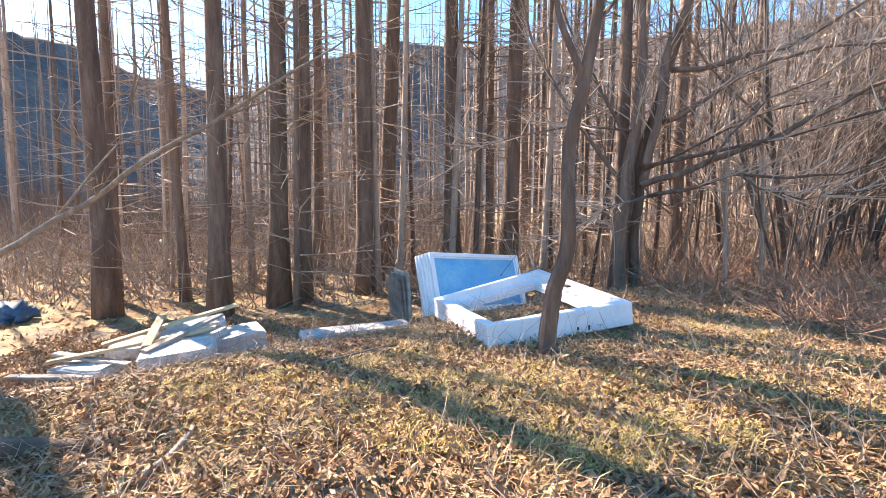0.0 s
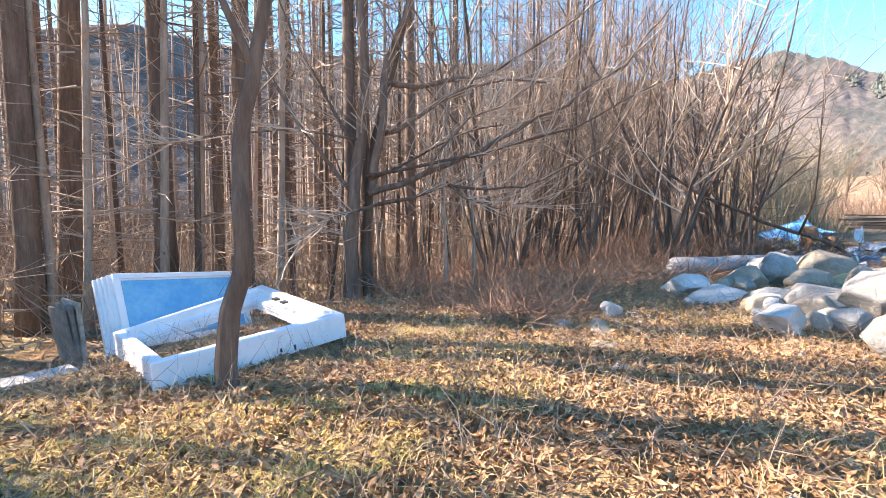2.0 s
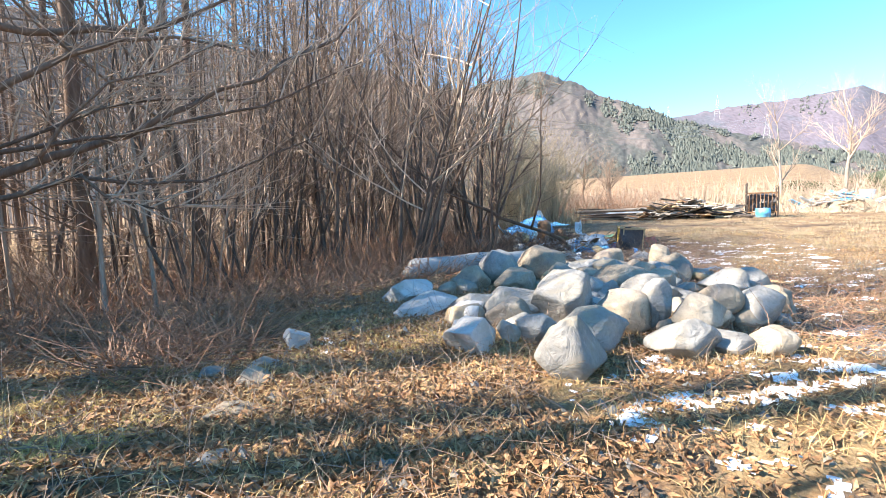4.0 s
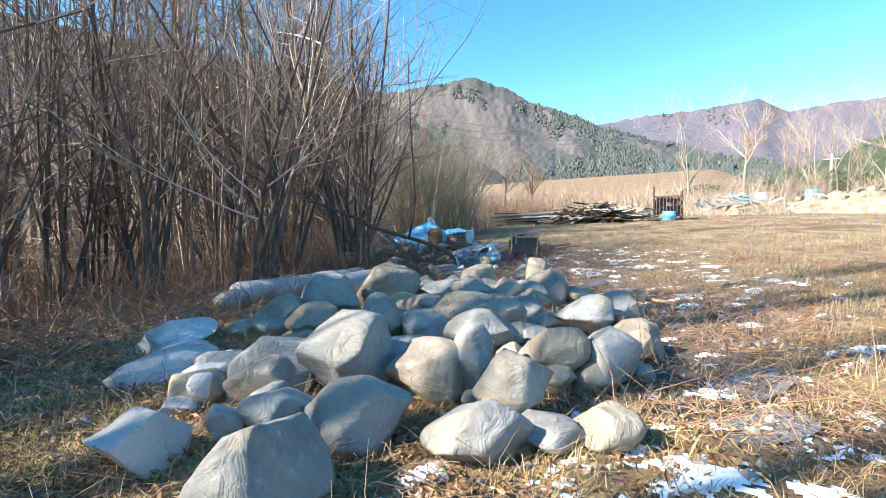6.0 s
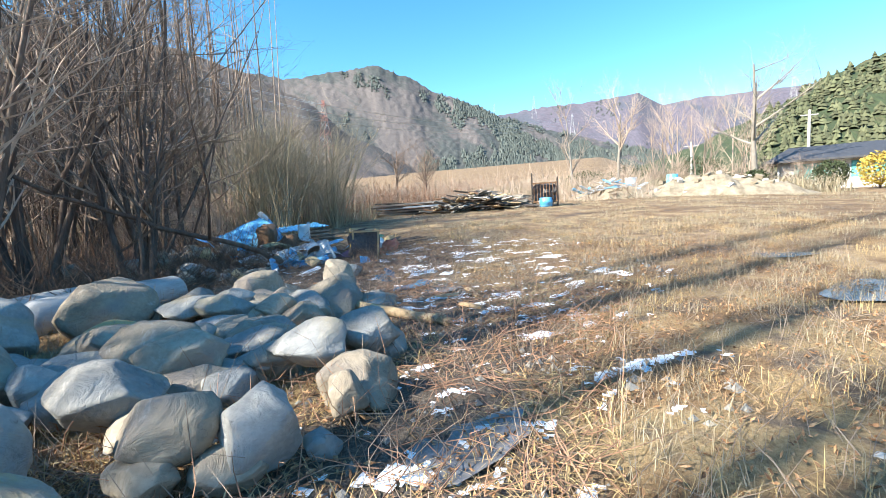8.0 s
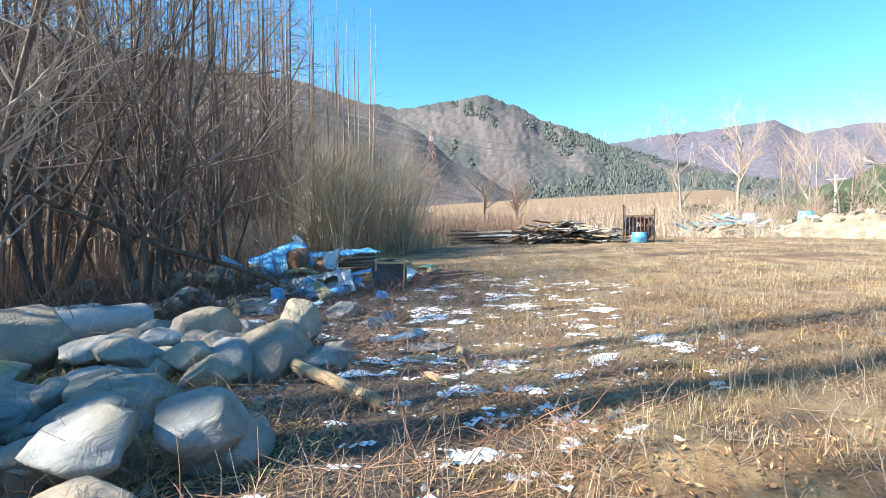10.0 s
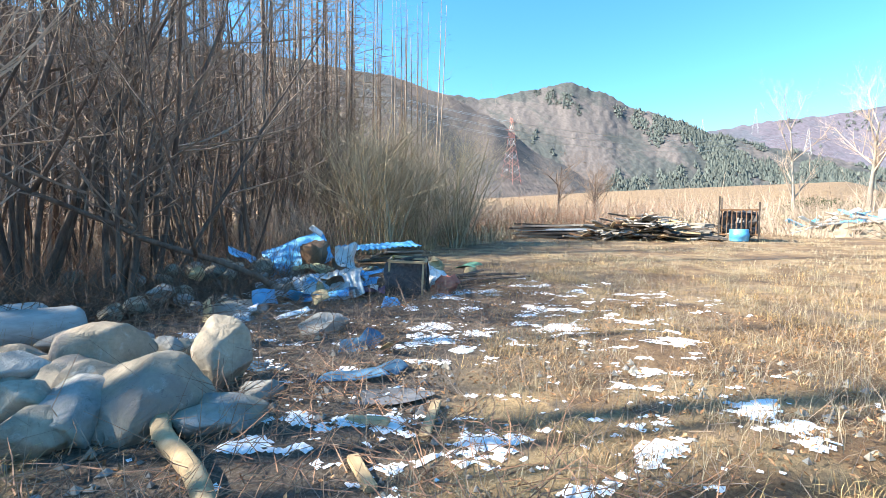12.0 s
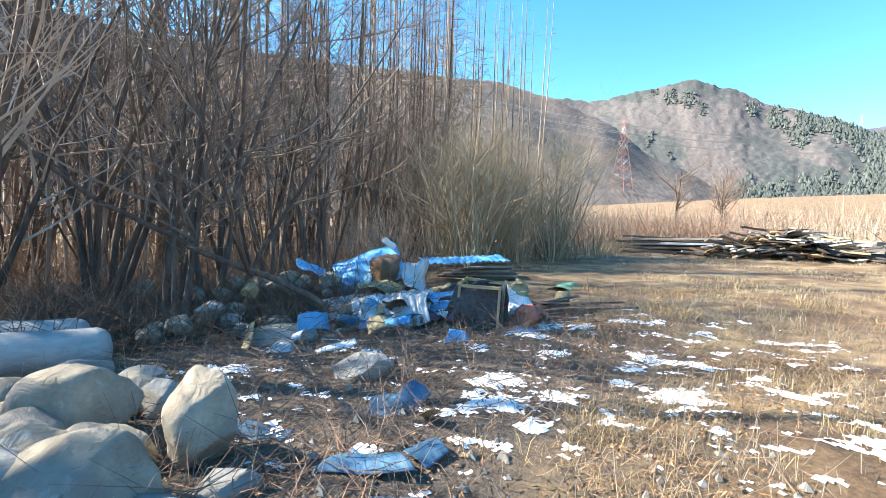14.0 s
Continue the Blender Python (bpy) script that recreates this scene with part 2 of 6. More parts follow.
def ground_material():
    """Leaf mould, soil, straw and gravel, mixed by patches; a pale straw field further out."""
    m = bpy.data.materials.new("ground_soil")
    m.use_nodes = True
    n, l = m.node_tree.nodes, m.node_tree.links
    b = n["Principled BSDF"]
    co = n.new("ShaderNodeTexCoord")

    def tex(scale, detail=6, rough=0.6):
        t = n.new("ShaderNodeTexNoise")
        t.inputs["Scale"].default_value = scale
        t.inputs["Detail"].default_value = detail
        t.inputs["Roughness"].default_value = rough
        l.new(co.outputs["Object"], t.inputs["Vector"])
        return t.outputs[0]

    def ramp(src, *stops):
        r = n.new("ShaderNodeValToRGB")
        e = r.color_ramp.elements
        while len(e) < len(stops):
            e.new(0.5)
        for i, (p, c) in enumerate(stops):
            e[i].position = p
            e[i].color = (*c, 1) if isinstance(c, tuple) else (c, c, c, 1)
        l.new(src, r.inputs[0])
        return r.outputs[0]

    def mix(fac, a, c):
        x = n.new("ShaderNodeMix")
        x.data_type = "RGBA"
        l.new(fac, x.inputs["Factor"])
        l.new(a, x.inputs["A"])
        l.new(c, x.inputs["B"])
        return x.outputs["Result"]

    litter = ramp(tex(26, 8, 0.75), (0.30, (0.05, 0.028, 0.016)), (0.45, (0.20, 0.11, 0.05)), (0.58, (0.36, 0.22, 0.10)), (0.72, (0.50, 0.36, 0.18)))
    straw = ramp(tex(34, 8, 0.75), (0.28, (0.14, 0.09, 0.045)), (0.45, (0.36, 0.25, 0.12)), (0.65, (0.56, 0.42, 0.22)))
    soil = ramp(tex(40, 8, 0.7), (0.3, (0.055, 0.042, 0.032)), (0.5, (0.13, 0.10, 0.075)), (0.7, (0.26, 0.22, 0.18)))
    patch = ramp(tex(0.9, 5, 0.6), (0.46, 0.0), (0.56, 1.0))
    bare = ramp(tex(1.6, 6, 0.65), (0.52, 0.0), (0.62, 1.0))
    sep = n.new("ShaderNodeSeparateXYZ")
    l.new(co.outputs["Object"], sep.inputs[0])
    field = n.new("ShaderNodeMapRange")
    field.inputs["From Min"].default_value = 7
    field.inputs["From Max"].default_value = 16
    l.new(sep.outputs[0], field.inputs[0])
    near = mix(patch, litter, straw)
    near = mix(bare, near, soil)
    muds = []
    for cx, cy, reach in MUD:
        away = n.new("ShaderNodeVectorMath")
        away.operation = "DISTANCE"
        l.new(co.outputs["Object"], away.inputs[0])
        away.inputs[1].default_value = (cx, cy, 0.3)
        muddy = n.new("ShaderNodeMath")
        muddy.operation = "MULTIPLY_ADD"
        l.new(tex(1.3 if reach > 2 else 2.2, 6, 0.7), muddy.inputs[0])
        muddy.inputs[1].default_value = 0.75 * reach
        l.new(away.outputs["Value"], muddy.inputs[2])
        mr = n.new("ShaderNodeMapRange")
        mr.inputs["From Min"].default_value = 1.4 * reach
        mr.inputs["From Max"].default_value = 1.05 * reach
        l.new(muddy.outputs[0], mr.inputs[0])
        muds.append(mr.outputs[0])
    wide = ramp(tex(0.9, 9, 0.75), (0.38, (0.07, 0.047, 0.032)), (0.51, (0.18, 0.118, 0.07)), (0.64, (0.35, 0.25, 0.145)), (0.78, (0.50, 0.39, 0.25)))
    half = n.new("ShaderNodeMath")
    half.operation = "MULTIPLY"
    half.inputs[1].default_value = 0.65
    l.new(field.outputs[0], half.inputs[0])
    col = mix(half.outputs[0], near, wide)
    for spot in muds:
        col = mix(spot, col, soil)
    l.new(col, b.inputs["Base Color"])
    b.inputs["Roughness"].default_value = 0.95
    bp = n.new("ShaderNodeBump")
    bp.inputs["Strength"].default_value = 0.9
    bp.inputs["Distance"].default_value = 0.04
    l.new(tex(30, 8, 0.8), bp.inputs["Height"])
    l.new(bp.outputs[0], b.inputs["Normal"])
    return m


def hill_material(name, bare, pine, cut, scale):
    """Bare winter wood with darker stands of pine in patches."""
    m = bpy.data.materials.new(name)
    m.use_nodes = True
    n, l = m.node_tree.nodes, m.node_tree.links
    b = n["Principled BSDF"]
    co = n.new("ShaderNodeAttribute")
    co.attribute_name = "slope_map"
    big = n.new("ShaderNodeTexNoise")
    big.inputs["Scale"].default_value = scale
    big.inputs["Detail"].default_value = 9
    big.inputs["Roughness"].default_value = 0.68
    fine = n.new("ShaderNodeTexNoise")
    fine.inputs["Scale"].default_value = scale * 26
    fine.inputs["Detail"].default_value = 6
    l.new(co.outputs["Vector"], big.inputs["Vector"])
    l.new(co.outputs["Vector"], fine.inputs["Vector"])
    r = n.new("ShaderNodeValToRGB")
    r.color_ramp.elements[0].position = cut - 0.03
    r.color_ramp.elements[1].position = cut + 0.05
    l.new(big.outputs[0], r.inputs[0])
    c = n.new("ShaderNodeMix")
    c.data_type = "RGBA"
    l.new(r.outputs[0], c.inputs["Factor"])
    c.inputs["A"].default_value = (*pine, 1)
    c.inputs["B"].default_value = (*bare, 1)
    hs = n.new("ShaderNodeHueSaturation")
    mr = n.new("ShaderNodeMapRange")
    mr.inputs["From Min"].default_value = 0.3
    mr.inputs["From Max"].default_value = 0.7
    mr.inputs["To Min"].default_value = 0.72
    mr.inputs["To Max"].default_value = 1.3
    l.new(fine.outputs[0], mr.inputs[0])
    l.new(mr.outputs[0], hs.inputs["Value"])
    l.new(c.outputs["Result"], hs.inputs["Color"])
    l.new(hs.outputs[0], b.inputs["Base Color"])
    b.inputs["Roughness"].default_value = 1.0
    bp = n.new("ShaderNodeBump")
    bp.inputs["Strength"].default_value = 1.0
    bp.inputs["Distance"].default_value = 0.7
    l.new(fine.outputs[0], bp.inputs["Height"])
    l.new(bp.outputs[0], b.inputs["Normal"])
    return m


# ---- geometry helpers ----
class Geo:
    """Gathers vertices and faces of one mesh."""

    def __init__(self):
        self.v, self.f, self.n = [], [], 0

    def add(self, verts, faces):
        self.v.extend(verts)
        k = self.n
        self.f.extend([tuple(i + k for i in q) for q in faces])
        self.n += len(verts)

    def tube(self, pts, radii, sides=6, cap=True):
        pts = [Vector(p) for p in pts]
        verts, faces = [], []
        for i, p in enumerate(pts):
            d = (pts[min(i + 1, len(pts) - 1)] - pts[max(i - 1, 0)]).normalized()
            a = d.cross(Vector((0.31, 0.17, 0.93)) if abs(d.z) < 0.9 else Vector((1, 0.2, 0))).normalized()
            c = d.cross(a)
            for s in range(sides):
                w = 2 * math.pi * s / sides
                verts.append(p + (a * math.cos(w) + c * math.sin(w)) * radii[i])
        for i in range(len(pts) - 1):
            for s in range(sides):
                t = (s + 1) % sides
                faces.append((i * sides + s, i * sides + t, (i + 1) * sides + t, (i + 1) * sides + s))
        if cap and sides > 2:
            faces.append(tuple(range(sides))[::-1])
            faces.append(tuple((len(pts) - 1) * sides + s for s in range(sides)))
        self.add(verts, faces)

    def box(self, m, sx, sy, sz):
        """A box with its centre at the pose m."""
        vs = [m @ Vector((x * sx / 2, y * sy / 2, z * sz / 2)) for x in (-1, 1) for y in (-1, 1) for z in (-1, 1)]
        self.add(vs, [(0, 1, 3, 2), (4, 6, 7, 5), (0, 4, 5, 1), (2, 3, 7, 6), (0, 2, 6, 4), (1, 5, 7, 3)])

    def mesh(self, name, material, smooth=False):
        me = bpy.data.meshes.new(name)
        me.from_pydata([tuple(p) for p in self.v], [], self.f)
        me.materials.append(material)
        if smooth:
            me.polygons.foreach_set("use_smooth", [True] * len(me.polygons))
        me.update()
        return me


def part(name, geo, material, parent=None, label="", smooth=False):
    ob = new(name, geo.mesh(name, material, smooth) if isinstance(geo, Geo) else geo)
    if parent is not None:
        ob.parent = parent
    if label:
        tagged(ob, label)
    return ob


def thing(name, m, label, category, group="", kind=""):
    ob = new(name)
    ob.matrix_world = m
    return tagged(ob, label, category, group, kind)


def solid(name, geo, material, label, category, group="", kind="", smooth=False):
    return tagged(part(name, geo, material, None, "", smooth), label, category, group, kind)


def soft_box(sx, sy, sz, bevel=0.01, jitter=0.0, seed=0, cuts=0):
    """A bevelled box standing on z = 0, with slightly uneven faces."""
    bm = bmesh.new()
    bmesh.ops.create_cube(bm, size=1.0)
    bmesh.ops.scale(bm, vec=(sx, sy, sz), verts=bm.verts)
    bmesh.ops.translate(bm, vec=(0, 0, sz / 2), verts=bm.verts)
    if cuts:
        bmesh.ops.subdivide_edges(bm, edges=bm.edges[:], cuts=cuts, use_grid_fill=True)
    if jitter:
        for v in bm.verts:
            v.co += noise.noise_vector(v.co * 3.1 + Vector((seed * 7.3, seed, 0))) * jitter
    if bevel:
        sharp = [e for e in bm.edges if len(e.link_faces) == 2 and e.calc_face_angle() > 0.6]
        bmesh.ops.bevel(bm, geom=sharp, offset=bevel, segments=2, affect="EDGES")
    g = Geo()
    bm.verts.index_update()
    g.add([v.co.copy() for v in bm.verts], [tuple(v.index for v in f.verts) for f in bm.faces])
    bm.free()
    return g


def smooth01(a, b, x):
    t = min(1.0, max(0.0, (x - a) / (b - a)))
    return t * t * (3 - 2 * t)


def ground_z(x, y):
    """Height of the ground: a low bank, falling towards the wood, and a valley floor that rises to the east."""
    z = 0.13 + 0.010 * max(-6.0, min(x, 14.0))
    z -= 0.48 * smooth01(3.6, 6.4, -0.6 * x + 0.8 * y) * (1 - smooth01(6, 12, x))
    z += 0.10 * smooth01(1.0, 4.0, y) * smooth01(5.0, 8.0, x)
    z += 0.034 * max(0.0, min(x - 14.0, 60.0)) * (1 - 0.55 * smooth01(-2, -16, y))
    z += 0.085 * max(0.0, min(x - 62.0, 260.0)) * smooth01(-40, 10, y)
    z += 0.10 * smooth01(0.5, 3.2, y) * (1 - smooth01(3.0, 5.0, y)) * (1 - smooth01(2.5, 4.5, x))
    if abs(x) < 60 and abs(y) < 60:
        z += 0.05 * noise.noise(Vector((x * 0.7, y * 0.7, 0.0))) + 0.025 * noise.noise(Vector((x * 2.3, y * 2.3, 4.0)))
        if -6 < x < 24 and -6 < y < 11:
            z += 0.012 * noise.noise(Vector((x * 7.0, y * 7.0, 9.0)))
    return z


# ---- ground and hills ----
def axis(lo, hi, step, reach):
    mid = list(np.arange(lo, hi, step))
    out, d = [], step
    p = hi
    while p < reach:
        out.append(p)
        d *= 1.16
        p += d
    neg, d, p = [], step, lo
    while p > -reach:
        d *= 1.16
        p -= d
        neg.append(p)
    return neg[::-1] + mid + out + [reach]


def build_ground():
    xs, ys = axis(-5, 21, 0.11, 2600), axis(-4, 9, 0.11, 2600)
    g = Geo()
    g.v = [(x, y, ground_z(x, y)) for y in ys for x in xs]
    w = len(xs)
    g.f = [(j * w + i, j * w + i + 1, (j + 1) * w + i + 1, (j + 1) * w + i) for j in range(len(ys) - 1) for i in range(w - 1)]
    solid("ground", g, ground_material(), "leaf-strewn winter ground running into a straw-coloured field", "ground", kind="structure", smooth=True)


build_ground()


SLOPES = {}


def hill(name, label, ridge, dist, run, material, wobble=0.03, seed=0, base=0.0, cols=300, rows=70, rough=1.0):
    """A hill whose ridge line passes the given (azimuth, elevation) corners at a distance, with spurs and a rough canopy on its face."""
    az0, az1 = ridge[0][0], ridge[-1][0]

    def surf(az, s):
        el = ridge[-1][1]
        for (a, ea), (c, ec) in zip(ridge, ridge[1:]):
            if a <= az <= c:
                u = (az - a) / (c - a)
                u = u * u * (3 - 2 * u) * 0.5 + u * 0.5
                el = ea + (ec - ea) * u
                break
        top = dist * math.tan(radians(el))
        top *= 1 + wobble * 0.4 * s ** 5 * noise.fractal(Vector((az * 1.3, seed, 0)), 0.9, 2.0, 5)
        spur = noise.fractal(Vector((az * 0.17 + s * 1.1, s * 0.9 - az * 0.05, seed + 3.0)), 1.0, 2.0, 4)
        d = dist - run * (1 - s) + run * 0.16 * spur * (1 - s) * min(1, s * 3)
        z = base + (top - base) * (s ** 1.15) + top * 0.11 * spur * s * (1 - s) * 4
        a = radians(az)
        arc = dist * a
        z += rough * 0.0035 * dist * min(1, s * 6) * noise.noise(Vector((arc * 0.18, z * 0.3, seed)))
        return Vector((d * math.sin(a), d * math.cos(a), z))

    g = Geo()
    for j in range(rows + 1):
        for i in range(cols + 1):
            p = surf(az0 + (az1 - az0) * i / cols, j / rows)
            g.v.append((p.x, p.y, p.z - (8.0 if j == 0 else 0.0)))
    w = cols + 1
    g.f = [(j * w + i, j * w + i + 1, (j + 1) * w + i + 1, (j + 1) * w + i) for j in range(rows) for i in range(cols)]
    back = len(g.v)
    for i in range(cols + 1):
        x, y, z = g.v[rows * w + i]
        g.v.append((x * 1.6, y * 1.6, -5.0))
    g.f += [(rows * w + i, rows * w + i + 1, back + i + 1, back + i) for i in range(cols)]
    ob = solid(name, g, material, label, "mountain", kind="structure", smooth=True)
    lay = ob.data.attributes.new("slope_map", "FLOAT_VECTOR", "POINT")
    for k, (x, y, z) in enumerate(g.v):
        arc = math.atan2(x, y) * dist
        lay.data[k].vector = (arc + z * 0.9, z * 0.8, 0.0)
    SLOPES[name] = surf


def slope_pines(hill_name, count, size, keep, label, seed):
    """Dark pines standing in bands on a far slope."""
    rng = random.Random(seed)
    surf = SLOPES[hill_name]
    g = Geo()
    done = 0
    while done < count:
        az, sl = rng.uniform(40, 97), rng.uniform(0.02, 0.99)
        if rng.random() > keep(az, sl):
            continue
        done += 1
        p = surf(az, sl)
        h, r = size * rng.uniform(0.7, 1.4), size * rng.uniform(0.3, 0.5)
        n = 6
        ring = [p + Vector((r * rng.uniform(0.6, 1.2) * math.cos(6.283 * i / n), r * rng.uniform(0.6, 1.2) * math.sin(6.283 * i / n), h * rng.uniform(0.05, 0.25))) for i in range(n)]
        g.add(ring + [p + Vector((0, 0, h))], [(i, (i + 1) % n, n) for i in range(n)])
    solid("slope_pines", g, PINE_HAZED, label, "woodland", kind="stuff")


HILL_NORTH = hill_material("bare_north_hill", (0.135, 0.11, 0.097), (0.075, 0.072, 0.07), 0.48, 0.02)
# Distance haze is put into both base colours: greyed east hill, purple far range.
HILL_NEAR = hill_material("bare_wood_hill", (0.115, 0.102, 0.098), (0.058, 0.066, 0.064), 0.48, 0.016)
HILL_HAZED = hill_material("hazed_far_hill", (0.108, 0.097, 0.122), (0.075, 0.082, 0.105), 0.44, 0.008)
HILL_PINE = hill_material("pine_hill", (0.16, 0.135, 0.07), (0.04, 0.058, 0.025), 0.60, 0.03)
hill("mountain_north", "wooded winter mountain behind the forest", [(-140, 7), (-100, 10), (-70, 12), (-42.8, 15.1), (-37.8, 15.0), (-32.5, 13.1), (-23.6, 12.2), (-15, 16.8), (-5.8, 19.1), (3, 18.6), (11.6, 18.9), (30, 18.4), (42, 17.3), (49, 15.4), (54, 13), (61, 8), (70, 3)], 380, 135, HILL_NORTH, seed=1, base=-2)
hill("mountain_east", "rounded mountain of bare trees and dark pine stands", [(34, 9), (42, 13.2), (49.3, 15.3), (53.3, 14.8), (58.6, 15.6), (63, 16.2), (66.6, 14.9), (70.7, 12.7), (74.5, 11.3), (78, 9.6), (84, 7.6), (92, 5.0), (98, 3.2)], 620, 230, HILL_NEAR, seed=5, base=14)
hill("mountain_far", "hazy purple mountain range closing the valley", [(66, 8), (77.7, 10.0), (82.7, 10.4), (86.8, 10.4), (89.6, 10.5), (92.8, 10.7), (95.3, 9.15), (98.2, 9.4), (103, 9.2), (112, 9.0), (130, 10), (170, 9), (215, 8)], 1300, 500, HILL_HAZED, seed=9, base=10, wobble=0.02)
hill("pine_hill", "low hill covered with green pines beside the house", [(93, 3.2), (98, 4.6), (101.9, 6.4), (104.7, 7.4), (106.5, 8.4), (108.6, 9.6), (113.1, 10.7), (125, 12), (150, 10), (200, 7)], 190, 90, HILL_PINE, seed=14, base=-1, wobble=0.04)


def east_stand(az, sl):
    """Pine stands on the south-east flank and in the gullies of the rounded mountain."""
    band = noise.noise(Vector((az * 0.22 + sl * 2.4, sl * 1.6 - az * 0.06, 4.0))) + 0.5 * noise.noise(Vector((az * 0.9, sl * 5.0, 8.0)))
    flank = smooth01(66.5, 73, az - 3.0 * (sl - 0.6)) * 0.75 - 0.42
    return smooth01(0.05, 0.3, band + flank)


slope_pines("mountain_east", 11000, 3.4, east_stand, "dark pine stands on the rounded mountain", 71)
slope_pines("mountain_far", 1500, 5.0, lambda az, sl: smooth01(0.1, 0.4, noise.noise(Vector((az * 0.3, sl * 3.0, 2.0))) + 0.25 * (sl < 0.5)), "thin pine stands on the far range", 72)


def pine_wood():
    """The pines that cover the low hill beside the house, far off."""
    rng = random.Random(63)
    g = Geo()
    for k in range(1500):
        az = radians(rng.uniform(103, 140))
        d = rng.uniform(96, 188)
        s = (d - 100) / 90
        deg = math.degrees(az)
        el = 3.2 + (10.7 - 3.2) * smooth01(93, 113, deg)
        z = max(-1.0, 190 * math.tan(radians(el)) * max(0.0, s) ** 1.15 - 1.0)
        x, y = d * math.sin(az), d * math.cos(az)
        h, r = rng.uniform(1.8, 3.2), rng.uniform(0.9, 1.7)
        for q in range(3):
            n = 7
            zz = z + h * (0.12 + 0.27 * q)
            rr = r * (1 - 0.27 * q)
            ring = [Vector((x + rr * rng.uniform(0.6, 1.15) * math.cos(6.283 * i / n), y + rr * rng.uniform(0.6, 1.15) * math.sin(6.283 * i / n), zz + rng.uniform(-0.25, 0.25))) for i in range(n)]
            top = Vector((x + rng.uniform(-0.2, 0.2), y + rng.uniform(-0.2, 0.2), zz + h * 0.42))
            g.add(ring + [top], [(i, (i + 1) % n, n) for i in range(n)])
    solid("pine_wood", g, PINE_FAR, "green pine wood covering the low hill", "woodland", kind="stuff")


pine_wood()


# ---- trees ----
def grow(g, rng, p, d, length, radius, level, sides, bend=0.25, kids=4, spread=0.7, up=0.12, twig=None):
    """One limb with its side limbs; the finest level goes to the mesh twig."""
    n = 5 if level else 3
    pts, rad = [p.copy()], [radius]
    d = d.normalized()
    for i in range(n):
        d = (d + Vector((rng.uniform(-1, 1), rng.uniform(-1, 1), rng.uniform(-0.6, 1) * 0.6 + up)) * bend * 0.4).normalized()
        pts.append(pts[-1] + d * length / n)
        rad.append(radius * (1 - 0.8 * (i + 1) / n))
    g.tube(pts, rad, sides, cap=False)
    if level <= 0:
        return
    for k in range(kids):
        u = rng.uniform(0.25, 0.98)
        i = min(n - 1, int(u * n))
        q = pts[i].lerp(pts[i + 1], u * n - i)
        a = Vector((rng.uniform(-1, 1), rng.uniform(-1, 1), rng.uniform(-0.3, 0.8)))
        e = ((pts[i + 1] - pts[i]).normalized() * (1 - spread) + a.normalized() * spread).normalized()
        grow(g if twig is None else twig, rng, q, e, length * rng.uniform(0.35, 0.6), rad[i] * 0.5 + 0.001, level - 1, max(3, sides - 2), bend * 1.35, kids, spread, up, None)


def conifer(seed, height, radius, bark=BARK, dense=1.0):
    """A tall straight bare trunk with thin, almost level side twigs."""
    rng = random.Random(seed)
    t = thing("tree", Matrix.Identity(4), "tall straight leafless tree with dark brown bark in the wood", "tree", "trees of the wood")
    g, c = Geo(), Geo()
    pts, rad = [], []
    lean = Vector((rng.uniform(-0.03, 0.03), rng.uniform(-0.03, 0.03), 1))
    ph = rng.uniform(0, 6)
    for i in range(13):
        u = i / 12
        z = height * u - 0.35
        pts.append(Vector((lean.x * z + 0.08 * math.sin(ph + 4 * u), lean.y * z + 0.08 * math.cos(ph * 2 + 3 * u), z)))
        rad.append(radius * (1 - (0.86 if dense <= 1 else 0.62) * u) * (1.0 + 0.45 * max(0, 1 - u * 14)))
    g.tube(pts, rad, 11)
    for k in range(int(height * 2.6 * dense)):
        u = rng.uniform(0.06, 0.99) ** 0.85
        # dense > 1 packs only the unseen upper crown, to thicken its cast shadow.
        if dense > 1:
            u = rng.uniform(0.42, 0.95)
        i = min(11, int(u * 12))
        q = pts[i].lerp(pts[i + 1], u * 12 - i)
        w = rng.uniform(0, 2 * math.pi)
        ln = rng.uniform(0.4, 1.7) * (1.15 - 0.75 * u) * (0.5 if u < 0.2 else 1)
        if dense > 1:
            ln *= 0.6
        grow(c, rng, q, Vector((math.cos(w), math.sin(w), rng.uniform(-0.15, 0.35))), ln, (0.014 if dense <= 1 else 0.026) * (1.4 - u), 1 if rng.random() < 0.5 * dense else 0, 3, 0.35, 3, 0.6, 0.02)
    part("trunk", g, bark, t, smooth=True)
    part("crown", c, TWIG, t, "bare thin side twigs")
    return t


def sapling(seed, height, radius, material=TWIG, bark=BARK_GREY, lean=0.15):
    rng = random.Random(seed)
    t = thing("sapling", Matrix.Identity(4), "slender bare sapling at the edge of the wood", "sapling", "saplings of the thicket")
    g, c = Geo(), Geo()
    grow(g, rng, Vector((0, 0, -0.2)), Vector((rng.uniform(-lean, lean), rng.uniform(-lean, lean), 1)), height, radius, 2, 6, 0.24, 6, 0.55, 0.25, c)
    part("trunk", g, bark, t, smooth=True)
    part("crown", c, material, t, "fine bare twigs")
    return t


